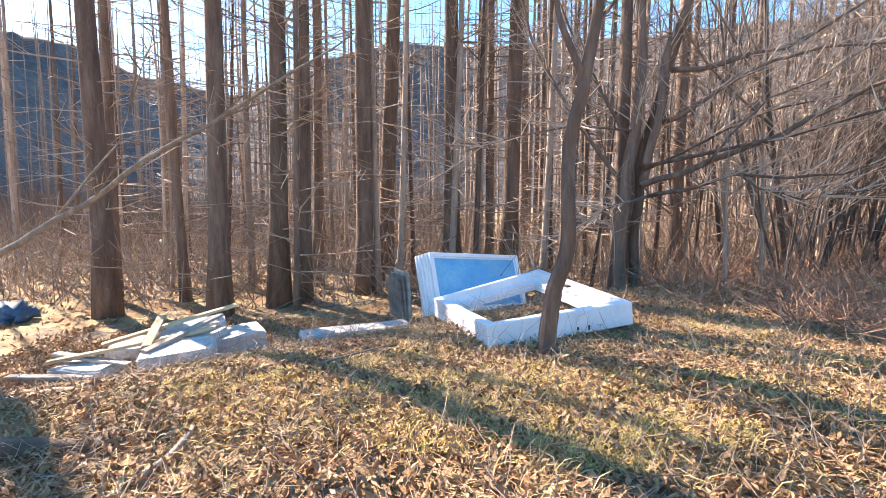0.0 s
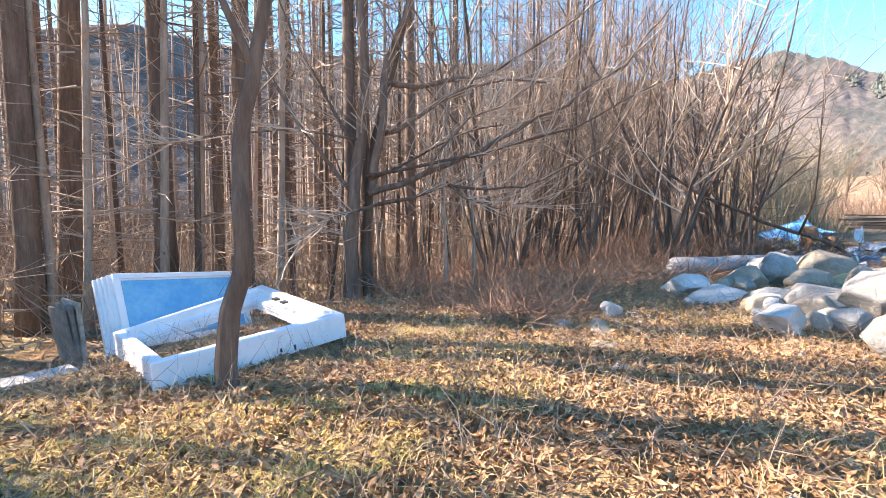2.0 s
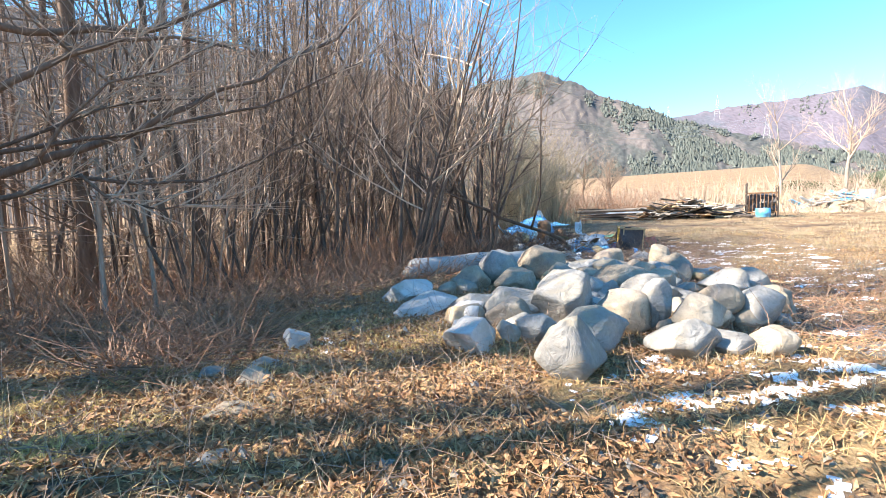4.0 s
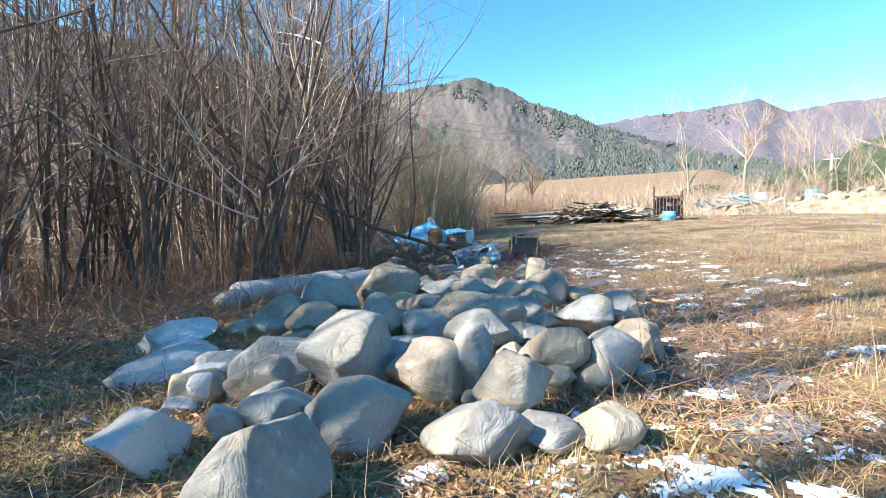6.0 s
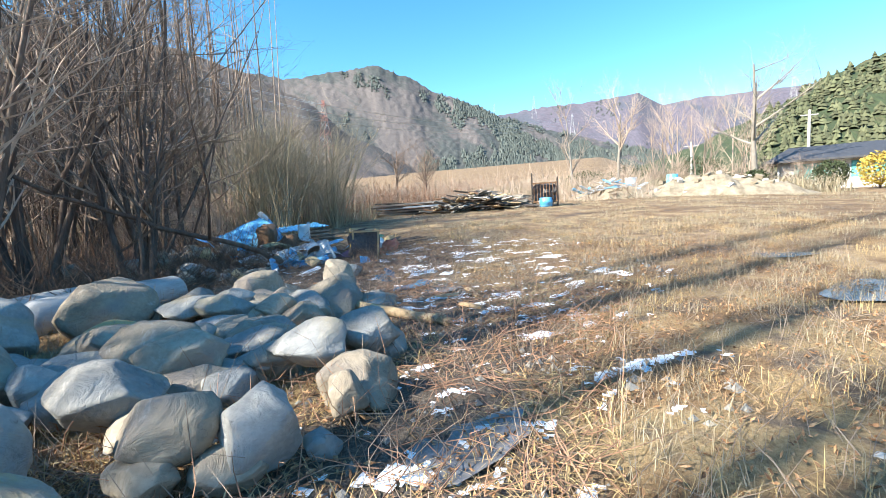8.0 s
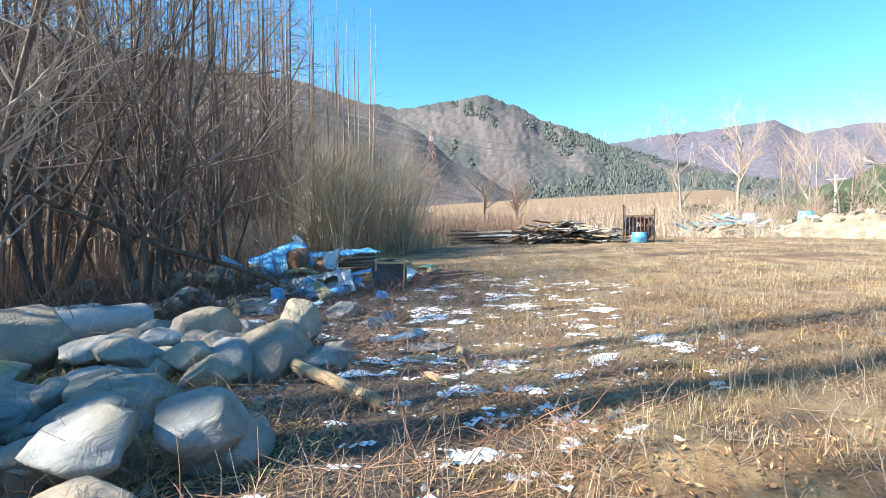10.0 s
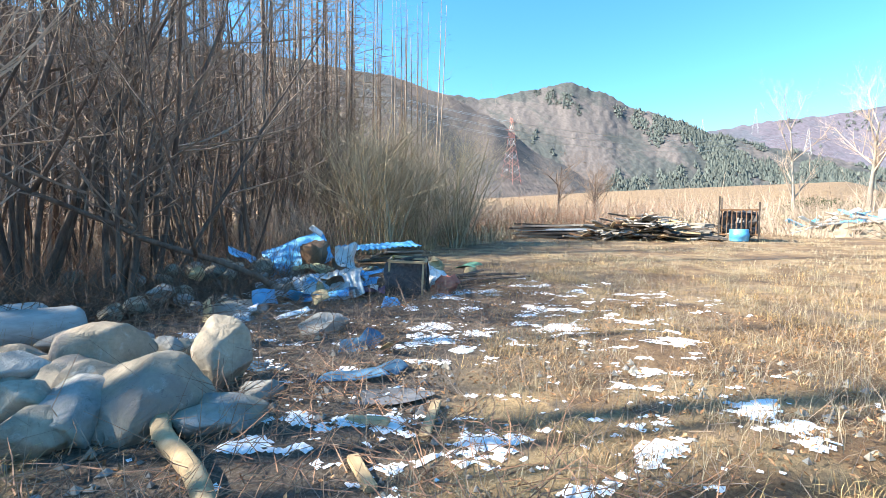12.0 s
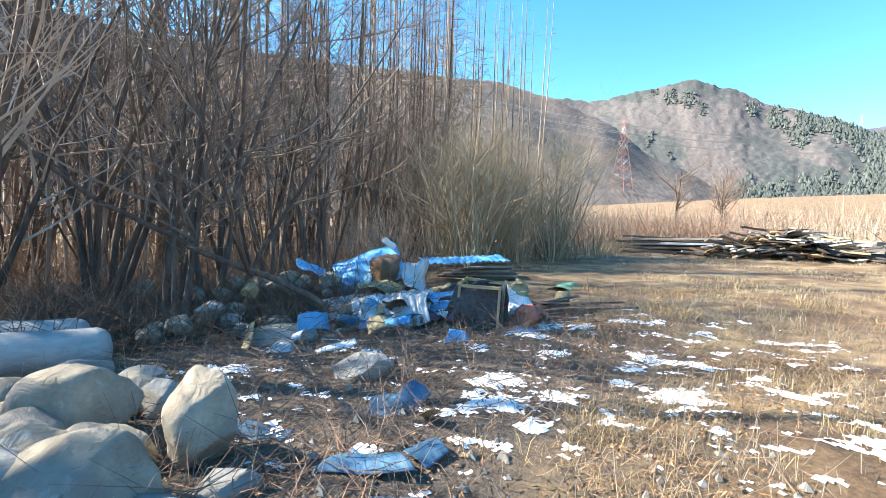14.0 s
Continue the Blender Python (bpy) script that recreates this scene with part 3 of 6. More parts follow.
def shrub(seed, height, stems=7, material=TWIG, bark=BARK_GREY, radius=0.03, lean=0.45, label="leafless many-stemmed shrub at the wood's edge"):
    rng = random.Random(seed)
    t = thing("shrub", Matrix.Identity(4), label, "shrub", "shrubs of the thicket")
    c = Geo()
    for k in range(stems):
        g = Geo()
        w = rng.uniform(0, 2 * math.pi)
        o = Vector((math.cos(w), math.sin(w), 0)) * rng.uniform(0, 0.25)
        d = Vector((math.cos(w) * rng.uniform(0, lean), math.sin(w) * rng.uniform(0, lean), 1))
        grow(g, rng, o + Vector((0, 0, -0.15)), d, height * rng.uniform(0.6, 1.0), radius * rng.uniform(0.5, 1.0), 2, 5, 0.34, 6, 0.6, 0.16, c)
        part("stem", g, bark, t, smooth=True)
    part("crown", c, material, t, "tangle of fine bare twigs")
    return t


def edge(x):
    return 9.0 if x < 4 else 9.0 + 0.42 * (x - 4)


def scatter_wood():
    rng = random.Random(42)
    kinds = [conifer(10 + i, h, r, BARK if i < 5 or i in (6, 8) else BARK_PALE) for i, (h, r) in enumerate([(22, 0.20), (24, 0.17), (20, 0.15), (23, 0.13), (18, 0.10), (19, 0.085), (15, 0.06), (16, 0.07), (11, 0.045), (9, 0.036)])]
    # Added kind: crown packed above the view, to cast broad shadow bands.
    kinds.append(conifer(31, 21, 0.20, BARK, 4.0))
    placed = []
    # Trees at (-8.5, 7.7) and (-9.7, 7.9) are unseen, added to shade near ground.
    first = [(-5.8, 7.8, 0), (-3.95, 8.1, 0), (-3.05, 8.6, 1), (-2.75, 8.9, 3), (-4.95, 8.9, 4), (-2.6, 8.3, 6), (-2.05, 12.6, 2), (0.2, 10.2, 0), (1.55, 10.6, 1), (-6.6, 9.2, 4), (-1.35, 10.85, 10), (2.6, 11.0, 4), (3.05, 8.2, 2), (3.5, 8.5, 3), (-8.5, 7.7, 1), (-9.7, 7.9, 0), (5.2, 10.2, 2), (-3.07, 11.0, 3), (-4.3, 10.6, 5), (-1.67, 9.8, 10), (-0.9, 9.6, 7), (0.75, 10.0, 6), (1.1, 11.3, 3), (2.05, 9.8, 5)]
    for x, y, k in first:
        placed.append((x, y, k))
    tries = 0
    while len(placed) < 168 and tries < 14000:
        tries += 1
        x, y = rng.uniform(-17, 34 if len(placed) < 165 else 8), rng.uniform(8.5 if len(placed) < 165 else 14, 44)
        if y < edge(x) + 0.8 or y > 25 + 0.55 * max(x, 0) or (x < -3 and y < 7 - x * 0.2):
            continue
        k = rng.choice([0, 1, 2, 3, 3, 4, 4, 5, 5, 6, 6, 7, 7])
        if x > 12 and k < 3:
            k += 3
        if x < 2 and y < 30 and rng.random() < 0.4:
            continue
        if x < -2 and y < 24 and k < 5:
            k += 3
        gap = 1.5 if k < 4 else 0.7
        if any((x - a) ** 2 + (y - b) ** 2 < gap * gap for a, b, _ in placed):
            continue
        placed.append((x, y, k))
    for i in range(75):
        x = rng.uniform(-8, 19)
        placed.append((x, edge(x) + 0.4 + abs(rng.gauss(0, 4.5)), rng.choice([6, 7, 8, 8, 9, 9])))
    for i in range(60):
        x = rng.uniform(13, 38)
        placed.append((x, edge(x) + 0.6 + abs(rng.gauss(0, 3.0)), rng.choice([5, 6, 6, 7, 7])))
    used = set()
    for x, y, k in placed:
        m = Matrix.Translation((x, y, ground_z(x, y))) @ Matrix.Rotation(rng.uniform(0, 6.28), 4, "Z") @ Matrix.Scale(rng.uniform(0.9, 1.12), 4)
        if k not in used:
            used.add(k)
            kinds[k].matrix_world = m
        else:
            copy_thing(kinds[k], m)
    g = Geo()
    for x, y, k in placed:
        if y > edge(x) + 9 or x > 30 or x < -12:
            continue
        z0 = ground_z(x, y)
        for q in range((30 if k < 8 else 16) if x < 13 else 34):
            h = rng.uniform(0.4, 9.0 if x < 13 else 13.0)
            a = rng.uniform(0, 6.28)
            ln = rng.uniform(0.4, 2.0)
            p = Vector((x, y, z0 + h))
            d = Vector((math.cos(a), math.sin(a), rng.uniform(-0.25, 0.35)))
            p1 = p + d * ln * 0.5
            p2 = p1 + (d + Vector((rng.uniform(-0.5, 0.5), rng.uniform(-0.5, 0.5), rng.uniform(-0.3, 0.5)))) * ln * 0.5
            th = rng.uniform(0.7, 1.9)
            g.tube([p, p1, p2], [0.011 * th, 0.008 * th, 0.004], 3, cap=False)
            for w in range(3):
                u = p.lerp(p1, rng.uniform(0.3, 1.0)) if w else p1.lerp(p2, rng.uniform(0.1, 0.8))
                g.tube([u, u + (d + Vector((rng.uniform(-1, 1), rng.uniform(-1, 1), rng.uniform(-0.6, 0.9)))) * ln * 0.25], [0.0065, 0.003], 3, cap=False)
    solid("side_twigs", g, TWIG_PALE, "tangle of fine dead side twigs on the trunks", "twigs", kind="stuff")


scatter_wood()


def far_wood():
    """The thin trunks far back in the wood, too many to tell apart."""
    rng = random.Random(8)
    g = Geo()
    for k in range(400):
        x = rng.uniform(-10, 46) if k < 270 else rng.uniform(-42, -10)
        y = 26 + 0.5 * max(x, 0) + rng.uniform(0, 16)
        h = rng.uniform(11, 19)
        r = rng.uniform(0.05, 0.13)
        z = ground_z(x, y) - 0.3
        g.tube([(x, y, z), (x + rng.uniform(-0.2, 0.2), y, z + h * 0.5), (x + rng.uniform(-0.4, 0.4), y, z + h)], [r, r * 0.6, 0.015], 5, cap=False)
        for q in range(10):
            u = rng.uniform(0.3, 0.98)
            a = rng.uniform(0, 6.28)
            ln = rng.uniform(0.5, 1.4) * (1.2 - u)
            g.tube([(x, y, z + h * u), (x + ln * math.cos(a), y + ln * math.sin(a), z + h * u + ln * 0.2)], [0.014, 0.005], 3, cap=False)
    solid("far_wood", g, BARK_PALE, "dense bare trunks far back in the wood", "woodland", kind="stuff")


far_wood()


def scatter_thicket():
    rng = random.Random(7)
    kinds = [sapling(60 + i, h, r, TWIG_PALE if i % 2 else TWIG, BARK_PALE if i % 2 else BARK_DARK) for i, (h, r) in enumerate([(6.5, 0.045), (5.5, 0.036), (7.5, 0.055), (4.5, 0.03)])]
    kinds += [shrub(80 + i, h, s, TWIG_PALE if i % 2 else TWIG, BARK_PALE if i % 2 else BARK_DARK, 0.04) for i, (h, s) in enumerate([(5.0, 7), (3.6, 8), (6.0, 6)])]
    spots = []
    while len(spots) < 96:
        x = rng.uniform(2.5, 24)
        y = edge(x) - 1.6 + abs(rng.gauss(0, 2.0)) + (0.5 if x > 13 else -0.4)
        if x < 4.5 and y < 9.2:
            continue
        if any((x - a) ** 2 + (y - b) ** 2 < 0.12 for a, b in spots):
            continue
        spots.append((x, y))
    for i, (x, y) in enumerate(spots):
        k = i if i < len(kinds) else rng.choice([0, 1, 2, 3, 0, 1, 2, 3, 4, 5, 6])
        m = Matrix.Translation((x, y, ground_z(x, y))) @ Matrix.Rotation(rng.uniform(0, 6.28), 4, "Z") @ Matrix.Scale(rng.uniform(0.8, 1.2), 4)
        if i < len(kinds):
            kinds[k].matrix_world = m
        else:
            copy_thing(kinds[k], m)


scatter_thicket()


def field_shrubs():
    rng = random.Random(17)
    kinds = [shrub(120 + i, h, 9, TWIG_PALE, BARK_PALE, 0.02, 0.7, "low dry leafless shrub at the field's edge") for i, h in enumerate((2.2, 2.8, 1.6))]
    for i in range(46):
        x = rng.uniform(17, 46)
        y = edge(x) - 3.2 + rng.gauss(0.6, 1.1) - 0.10 * (x - 17)
        m = Matrix.Translation((x, y, ground_z(x, y))) @ Matrix.Rotation(rng.uniform(0, 6.28), 4, "Z") @ Matrix.Scale(rng.uniform(0.7, 1.25), 4)
        if i < 3:
            kinds[i].matrix_world = m
        else:
            copy_thing(kinds[rng.randrange(3)], m)


field_shrubs()


def brush():
    """Willow brush at the wood's end and tan brush along the far side of the field."""
    rng = random.Random(29)
    will = [shrub(140 + i, h, 11, TWIG_OLIVE, TWIG_OLIVE, 0.032, 0.55, "dense olive-grey willow brush at the wood's end") for i, h in enumerate((4.0, 3.2, 4.6))]
    for i in range(16):
        x = rng.uniform(19.5, 25.5)
        y = 9.6 + 0.36 * (x - 19.5) + rng.gauss(0.6, 0.7)
        m = Matrix.Translation((x, y, ground_z(x, y))) @ Matrix.Rotation(rng.uniform(0, 6.28), 4, "Z") @ Matrix.Scale(rng.uniform(0.75, 1.15), 4)
        if i < 3:
            will[i].matrix_world = m
        else:
            copy_thing(will[rng.randrange(3)], m)
    tan = [shrub(150 + i, h, 12, TWIG_PALE, BARK_PALE, 0.11, 0.5, "tall tan leafless brush beyond the rubble") for i, h in enumerate((5.5, 4.2, 6.5))]
    for i in range(34):
        y = rng.uniform(-17, 4)
        x = 51.5 + rng.gauss(0, 2.2) - 0.15 * y
        if -14.5 < y < -9.5 and x < 51.5:
            x += 3
        m = Matrix.Translation((x, y, ground_z(x, y))) @ Matrix.Rotation(rng.uniform(0, 6.28), 4, "Z") @ Matrix.Scale(rng.uniform(0.5, 1.0) * (0.6 if y > -3 else 1.0), 4)
        if i < 3:
            tan[i].matrix_world = m
        else:
            copy_thing(tan[rng.randrange(3)], m)


brush()


# ---- boulders ----
ROCKS = [0]


def boulder(x, y, z, w, d, h, turn, material, label=""):
    ROCKS[0] += 1
    rng = random.Random(ROCKS[0] * 13)
    bm = bmesh.new()
    bmesh.ops.create_icosphere(bm, subdivisions=4, radius=1.0)
    planes = []
    for k in range(18 if material is not PALE_STONE else 10):
        nrm = Vector((rng.uniform(-1, 1), rng.uniform(-1, 1), rng.uniform(-0.8, 1))).normalized()
        planes.append((nrm, rng.uniform(0.58, 0.90) if material is not PALE_STONE else rng.uniform(0.5, 0.75)))
    o = Vector((ROCKS[0] * 3.7, 1.0, 0))
    for v in bm.verts:
        p = v.co.copy()
        for nrm, c in planes:
            over = p.dot(nrm) - c
            if over > 0:
                p -= nrm * over * 0.985
        p += p.normalized() * (0.08 * noise.noise(p * 1.3 + o) + 0.022 * noise.noise(p * 4.0 + o) + 0.016 * noise.noise(p * 11.0 + o))
        v.co = p
    lo = Vector([min(v.co[i] for v in bm.verts) for i in range(3)])
    hi = Vector([max(v.co[i] for v in bm.verts) for i in range(3)])
    for v in bm.verts:
        v.co = Vector([((v.co[i] - lo[i]) / (hi[i] - lo[i]) - 0.5) * (w, d * 1.15, h * 1.05)[i] * 1.1 for i in range(3)])
    me = bpy.data.meshes.new("boulder")
    bm.to_mesh(me)
    bm.free()
    me.materials.append(material)
    me.polygons.foreach_set("use_smooth", [True] * len(me.polygons))
    ob = new("boulder", me)
    ob.matrix_world = pose(x, y, z, rng.uniform(-9, 9), rng.uniform(-14, 14), turn + rng.uniform(-8, 8))
    words = {"grey_stone": "rounded grey river boulder in a heap", "tan_stone": "tan weathered boulder in a heap", "ochre_stone": "angular boulder stained ochre yellow in a heap", "pale_stone": "white angular broken stone on dry grass"}
    tagged(ob, label or words[material.name], "boulder", "heap of boulders")
    return ob


boulder(6.28, 2.94, 0.36, 0.47, 0.36, 0.36, -24, PALE_STONE)
boulder(6.37, 2.01, 0.42, 0.61, 0.51, 0.51, -36, GREY_STONE)
boulder(6.70, 2.78, 0.34, 0.21, 0.18, 0.24, -32, GREY_STONE)
boulder(6.96, 2.59, 0.36, 0.49, 0.29, 0.27, -38, GREY_STONE)
boulder(7.12, 2.08, 0.38, 0.62, 0.40, 0.40, -47, GREY_STONE)
boulder(7.31, 1.37, 0.34, 0.59, 0.36, 0.36, -62, GREY_STONE)
boulder(7.55, 1.04, 0.32, 0.41, 0.24, 0.20, -71, GREY_STONE)
boulder(7.70, 0.75, 0.34, 0.40, 0.25, 0.25, -78, TAN_STONE)
boulder(7.90, 2.07, 0.42, 0.60, 0.43, 0.43, -56, TAN_STONE)
boulder(7.67, 2.67, 0.52, 0.67, 0.57, 0.58, -46, GREY_STONE)
boulder(7.41, 3.17, 0.46, 0.77, 0.46, 0.42, -38, GREY_STONE)
boulder(8.13, 3.54, 0.58, 0.49, 0.36, 0.36, -42, TAN_STONE)
boulder(9.26, 4.42, 0.62, 0.68, 0.54, 0.54, -45, GREY_STONE)
boulder(8.59, 3.07, 0.56, 0.43, 0.37, 0.48, -51, OCHRE_STONE)
boulder(8.70, 2.72, 0.50, 0.31, 0.26, 0.27, -55, GREY_STONE)
boulder(10.20, 4.25, 0.60, 0.84, 0.60, 0.60, -52, TAN_STONE)
boulder(7.72, 1.31, 0.50, 0.48, 0.39, 0.39, -67, OCHRE_STONE)
boulder(8.00, 1.76, 0.50, 0.29, 0.25, 0.50, -62, GREY_STONE)
boulder(8.61, 1.98, 0.55, 0.63, 0.38, 0.36, -63, GREY_STONE)
boulder(8.45, 1.29, 0.52, 0.51, 0.33, 0.33, -72, TAN_STONE)
boulder(8.66, 0.92, 0.48, 0.41, 0.35, 0.37, -78, GREY_STONE)
boulder(8.29, 1.25, 0.36, 0.31, 0.21, 0.21, -72, TAN_STONE)
boulder(8.51, 0.97, 0.34, 0.34, 0.21, 0.20, -77, TAN_STONE)
boulder(9.71, 1.41, 0.55, 0.58, 0.35, 0.29, -75, GREY_STONE)
boulder(10.19, 1.17, 0.50, 0.50, 0.38, 0.38, -79, GREY_STONE)
boulder(9.36, 2.58, 0.55, 0.67, 0.40, 0.37, -61, TAN_STONE)
boulder(9.25, 2.13, 0.55, 0.57, 0.34, 0.34, -65, TAN_STONE)
boulder(9.46, 3.10, 0.55, 0.55, 0.33, 0.25, -56, TAN_STONE)
boulder(10.56, 3.60, 0.55, 0.64, 0.38, 0.22, -58, GREY_STONE)
boulder(10.67, 3.16, 0.55, 0.55, 0.33, 0.27, -62, GREY_STONE)
boulder(11.01, 2.78, 0.50, 0.44, 0.26, 0.24, -66, OCHRE_STONE)
boulder(10.39, 2.25, 0.45, 0.38, 0.23, 0.21, -69, GREY_STONE)
boulder(7.10, 4.19, 0.36, 0.79, 0.47, 0.29, -27, PALE_STONE)
boulder(7.62, 4.95, 0.42, 0.71, 0.43, 0.33, -28, PALE_STONE)
boulder(7.03, 3.44, 0.38, 0.40, 0.32, 0.32, -31, PALE_STONE)
boulder(6.75, 3.40, 0.30, 0.25, 0.15, 0.14, -28, PALE_STONE)
boulder(9.22, 0.77, 0.42, 0.22, 0.18, 0.26, -82, TAN_STONE)
boulder(8.87, 0.72, 0.30, 0.20, 0.15, 0.15, -82, GREY_STONE)
boulder(8.73, 4.69, 0.45, 0.58, 0.44, 0.44, -39, TAN_STONE)
boulder(8.18, 4.70, 0.40, 0.31, 0.22, 0.22, -35, TAN_STONE)
boulder(8.37, 4.51, 0.40, 0.32, 0.26, 0.26, -37, GREY_STONE)
boulder(8.72, 2.57, 0.40, 0.38, 0.32, 0.43, -57, GREY_STONE)
boulder(8.55, 1.68, 0.40, 0.23, 0.19, 0.19, -67, TAN_STONE)
boulder(9.59, 1.81, 0.42, 0.35, 0.21, 0.18, -70, GREY_STONE)
boulder(8.27, 2.64, 0.40, 0.35, 0.21, 0.20, -53, GREY_STONE)
boulder(7.91, 3.01, 0.30, 0.39, 0.33, 0.49, -45, GREY_STONE)
boulder(7.78, 1.54, 0.32, 0.31, 0.23, 0.23, -63, TAN_STONE)
boulder(10.38, 1.14, 0.36, 0.39, 0.32, 0.32, -46, GREY_STONE)
boulder(9.48, 0.83, 0.36, 0.51, 0.39, 0.39, -38, TAN_STONE)
boulder(9.20, 1.89, 0.40, 0.47, 0.28, 0.24, -24, TAN_STONE)
boulder(8.70, 1.62, 0.30, 0.54, 0.32, 0.23, -17, GREY_STONE)
boulder(11.98, 2.04, 0.35, 0.46, 0.28, 0.20, -51, GREY_STONE)
boulder(10.01, 2.75, 0.45, 0.24, 0.21, 0.22, -28, GREY_STONE)
boulder(11.58, 3.49, 0.55, 0.70, 0.44, 0.44, -15, TAN_STONE)
boulder(11.48, 2.98, 0.42, 0.54, 0.38, 0.38, -15, TAN_STONE)
boulder(11.61, 2.40, 0.42, 0.74, 0.57, 0.57, -19, TAN_STONE)
boulder(12.23, 2.76, 0.55, 0.41, 0.34, 0.56, -25, TAN_STONE)
boulder(11.85, 2.01, 0.34, 0.46, 0.27, 0.18, -25, GREY_STONE)
boulder(11.03, 2.47, 0.36, 0.58, 0.35, 0.33, -11, TAN_STONE)
boulder(11.09, 3.41, 0.55, 0.49, 0.30, 0.22, -9, GREY_STONE)
boulder(13.72, 3.57, 0.42, 0.53, 0.32, 0.28, -35, GREY_STONE)
boulder(13.38, 5.20, 0.40, 0.80, 0.48, 0.28, -25, GREY_STONE)
boulder(10.96, 1.74, 0.28, 0.09, 0.08, 0.11, -12, GREY_STONE)
boulder(12.27, 2.26, 0.30, 0.38, 0.23, 0.21, -28, GREY_STONE)
boulder(12.06, 3.59, 0.42, 0.25, 0.21, 0.28, -20, GREY_STONE)
boulder(12.26, 3.63, 0.42, 0.29, 0.17, 0.17, -21, TAN_STONE)

rng_f = random.Random(91)
FILL = 0
while FILL < 60:
    fx, fy = rng_f.uniform(6.4, 12.2), rng_f.uniform(0.7, 4.6)
    if (fx > 10.6 and fy < 2.5) or fy < 3.4 - 0.42 * (fx - 5.2) or fy > 3.6 + 0.25 * (fx - 7) or fy < 0.9:
        continue
    FILL += 1
    fw = rng_f.uniform(0.3, 0.62)
    boulder(fx, fy, ground_z(fx, fy) + fw * 0.16, fw, fw * 0.75, fw * 0.6, rng_f.uniform(0, 360), rng_f.choice([GREY_STONE, TAN_STONE, GREY_STONE, TAN_STONE, OCHRE_STONE]))


# ---- edge trees with crooked limbs ----
def limb(pts, r0, r1, sides=8):
    """A crooked tapering limb through the given corners."""
    fine = []
    for a, b in zip(pts, pts[1:]):
        a, b = Vector(a), Vector(b)
        for k in range(4):
            p = a.lerp(b, k / 4)
            fine.append(p + noise.noise_vector(p * 1.7) * min(0.09, r0 * 1.6))
    fine.append(Vector(pts[-1]))
    rad = [r0 + (r1 - r0) * i / (len(fine) - 1) for i in range(len(fine))]
    g = Geo()
    g.tube(fine, rad, sides)
    return g, fine


def twigs_along(c, rng, pts, count, length, radius=0.011, kids=4, level=1):
    for k in range(count):
        u = rng.uniform(0.2, 1.0) * (len(pts) - 1.01)
        i = int(u)
        d = (pts[i + 1] - pts[i]).normalized() + Vector((rng.uniform(-1, 1), rng.uniform(-1, 1), rng.uniform(-0.5, 0.9)))
        grow(c, rng, pts[i].lerp(pts[i + 1], u - i), d, length * rng.uniform(0.4, 1.2), radius, level, 4, 0.3, kids, 0.55, 0.08)


def crooked_tree(name, label, trunks, limbs, bark, twig, seed, twig_len=0.9, per=7):
    rng = random.Random(seed)
    t = thing(name, Matrix.Identity(4), label, "tree")
    c = Geo()
    for pts, r0, r1 in trunks:
        g, fine = limb(pts, r0, r1, 10)
        part("trunk", g, bark, t, smooth=True)
        twigs_along(c, rng, fine[len(fine) // 3:], per, twig_len)
    for pts, r0, r1 in limbs:
        g, fine = limb(pts, r0, r1, 7)
        part("limb", g, bark, t, smooth=True)
        twigs_along(c, rng, fine, per, twig_len)
    part("crown", c, twig, t, "bare twigs")
    return t


crooked_tree("leaning_tree", "thin leaning tree with brown bark beside the window frame",
             [([(0.93, 3.88, 0.0), (0.95, 3.9, 0.45), (0.98, 3.9, 0.80), (1.06, 3.9, 1.30), (1.09, 3.9, 1.85), (1.16, 3.9, 2.6), (1.28, 3.95, 3.3), (1.5, 4.0, 4.6), (1.6, 4.1, 6.0)], 0.085, 0.03)],
             [([(1.15, 3.9, 2.55), (0.99, 3.92, 2.95), (0.90, 3.98, 3.3), (0.7, 4.1, 4.2)], 0.035, 0.012),
              ([(1.22, 3.92, 3.0), (1.6, 4.1, 3.4), (1.9, 4.3, 4.1)], 0.02, 0.006)], BARK, TWIG, 301, 0.7, 4)
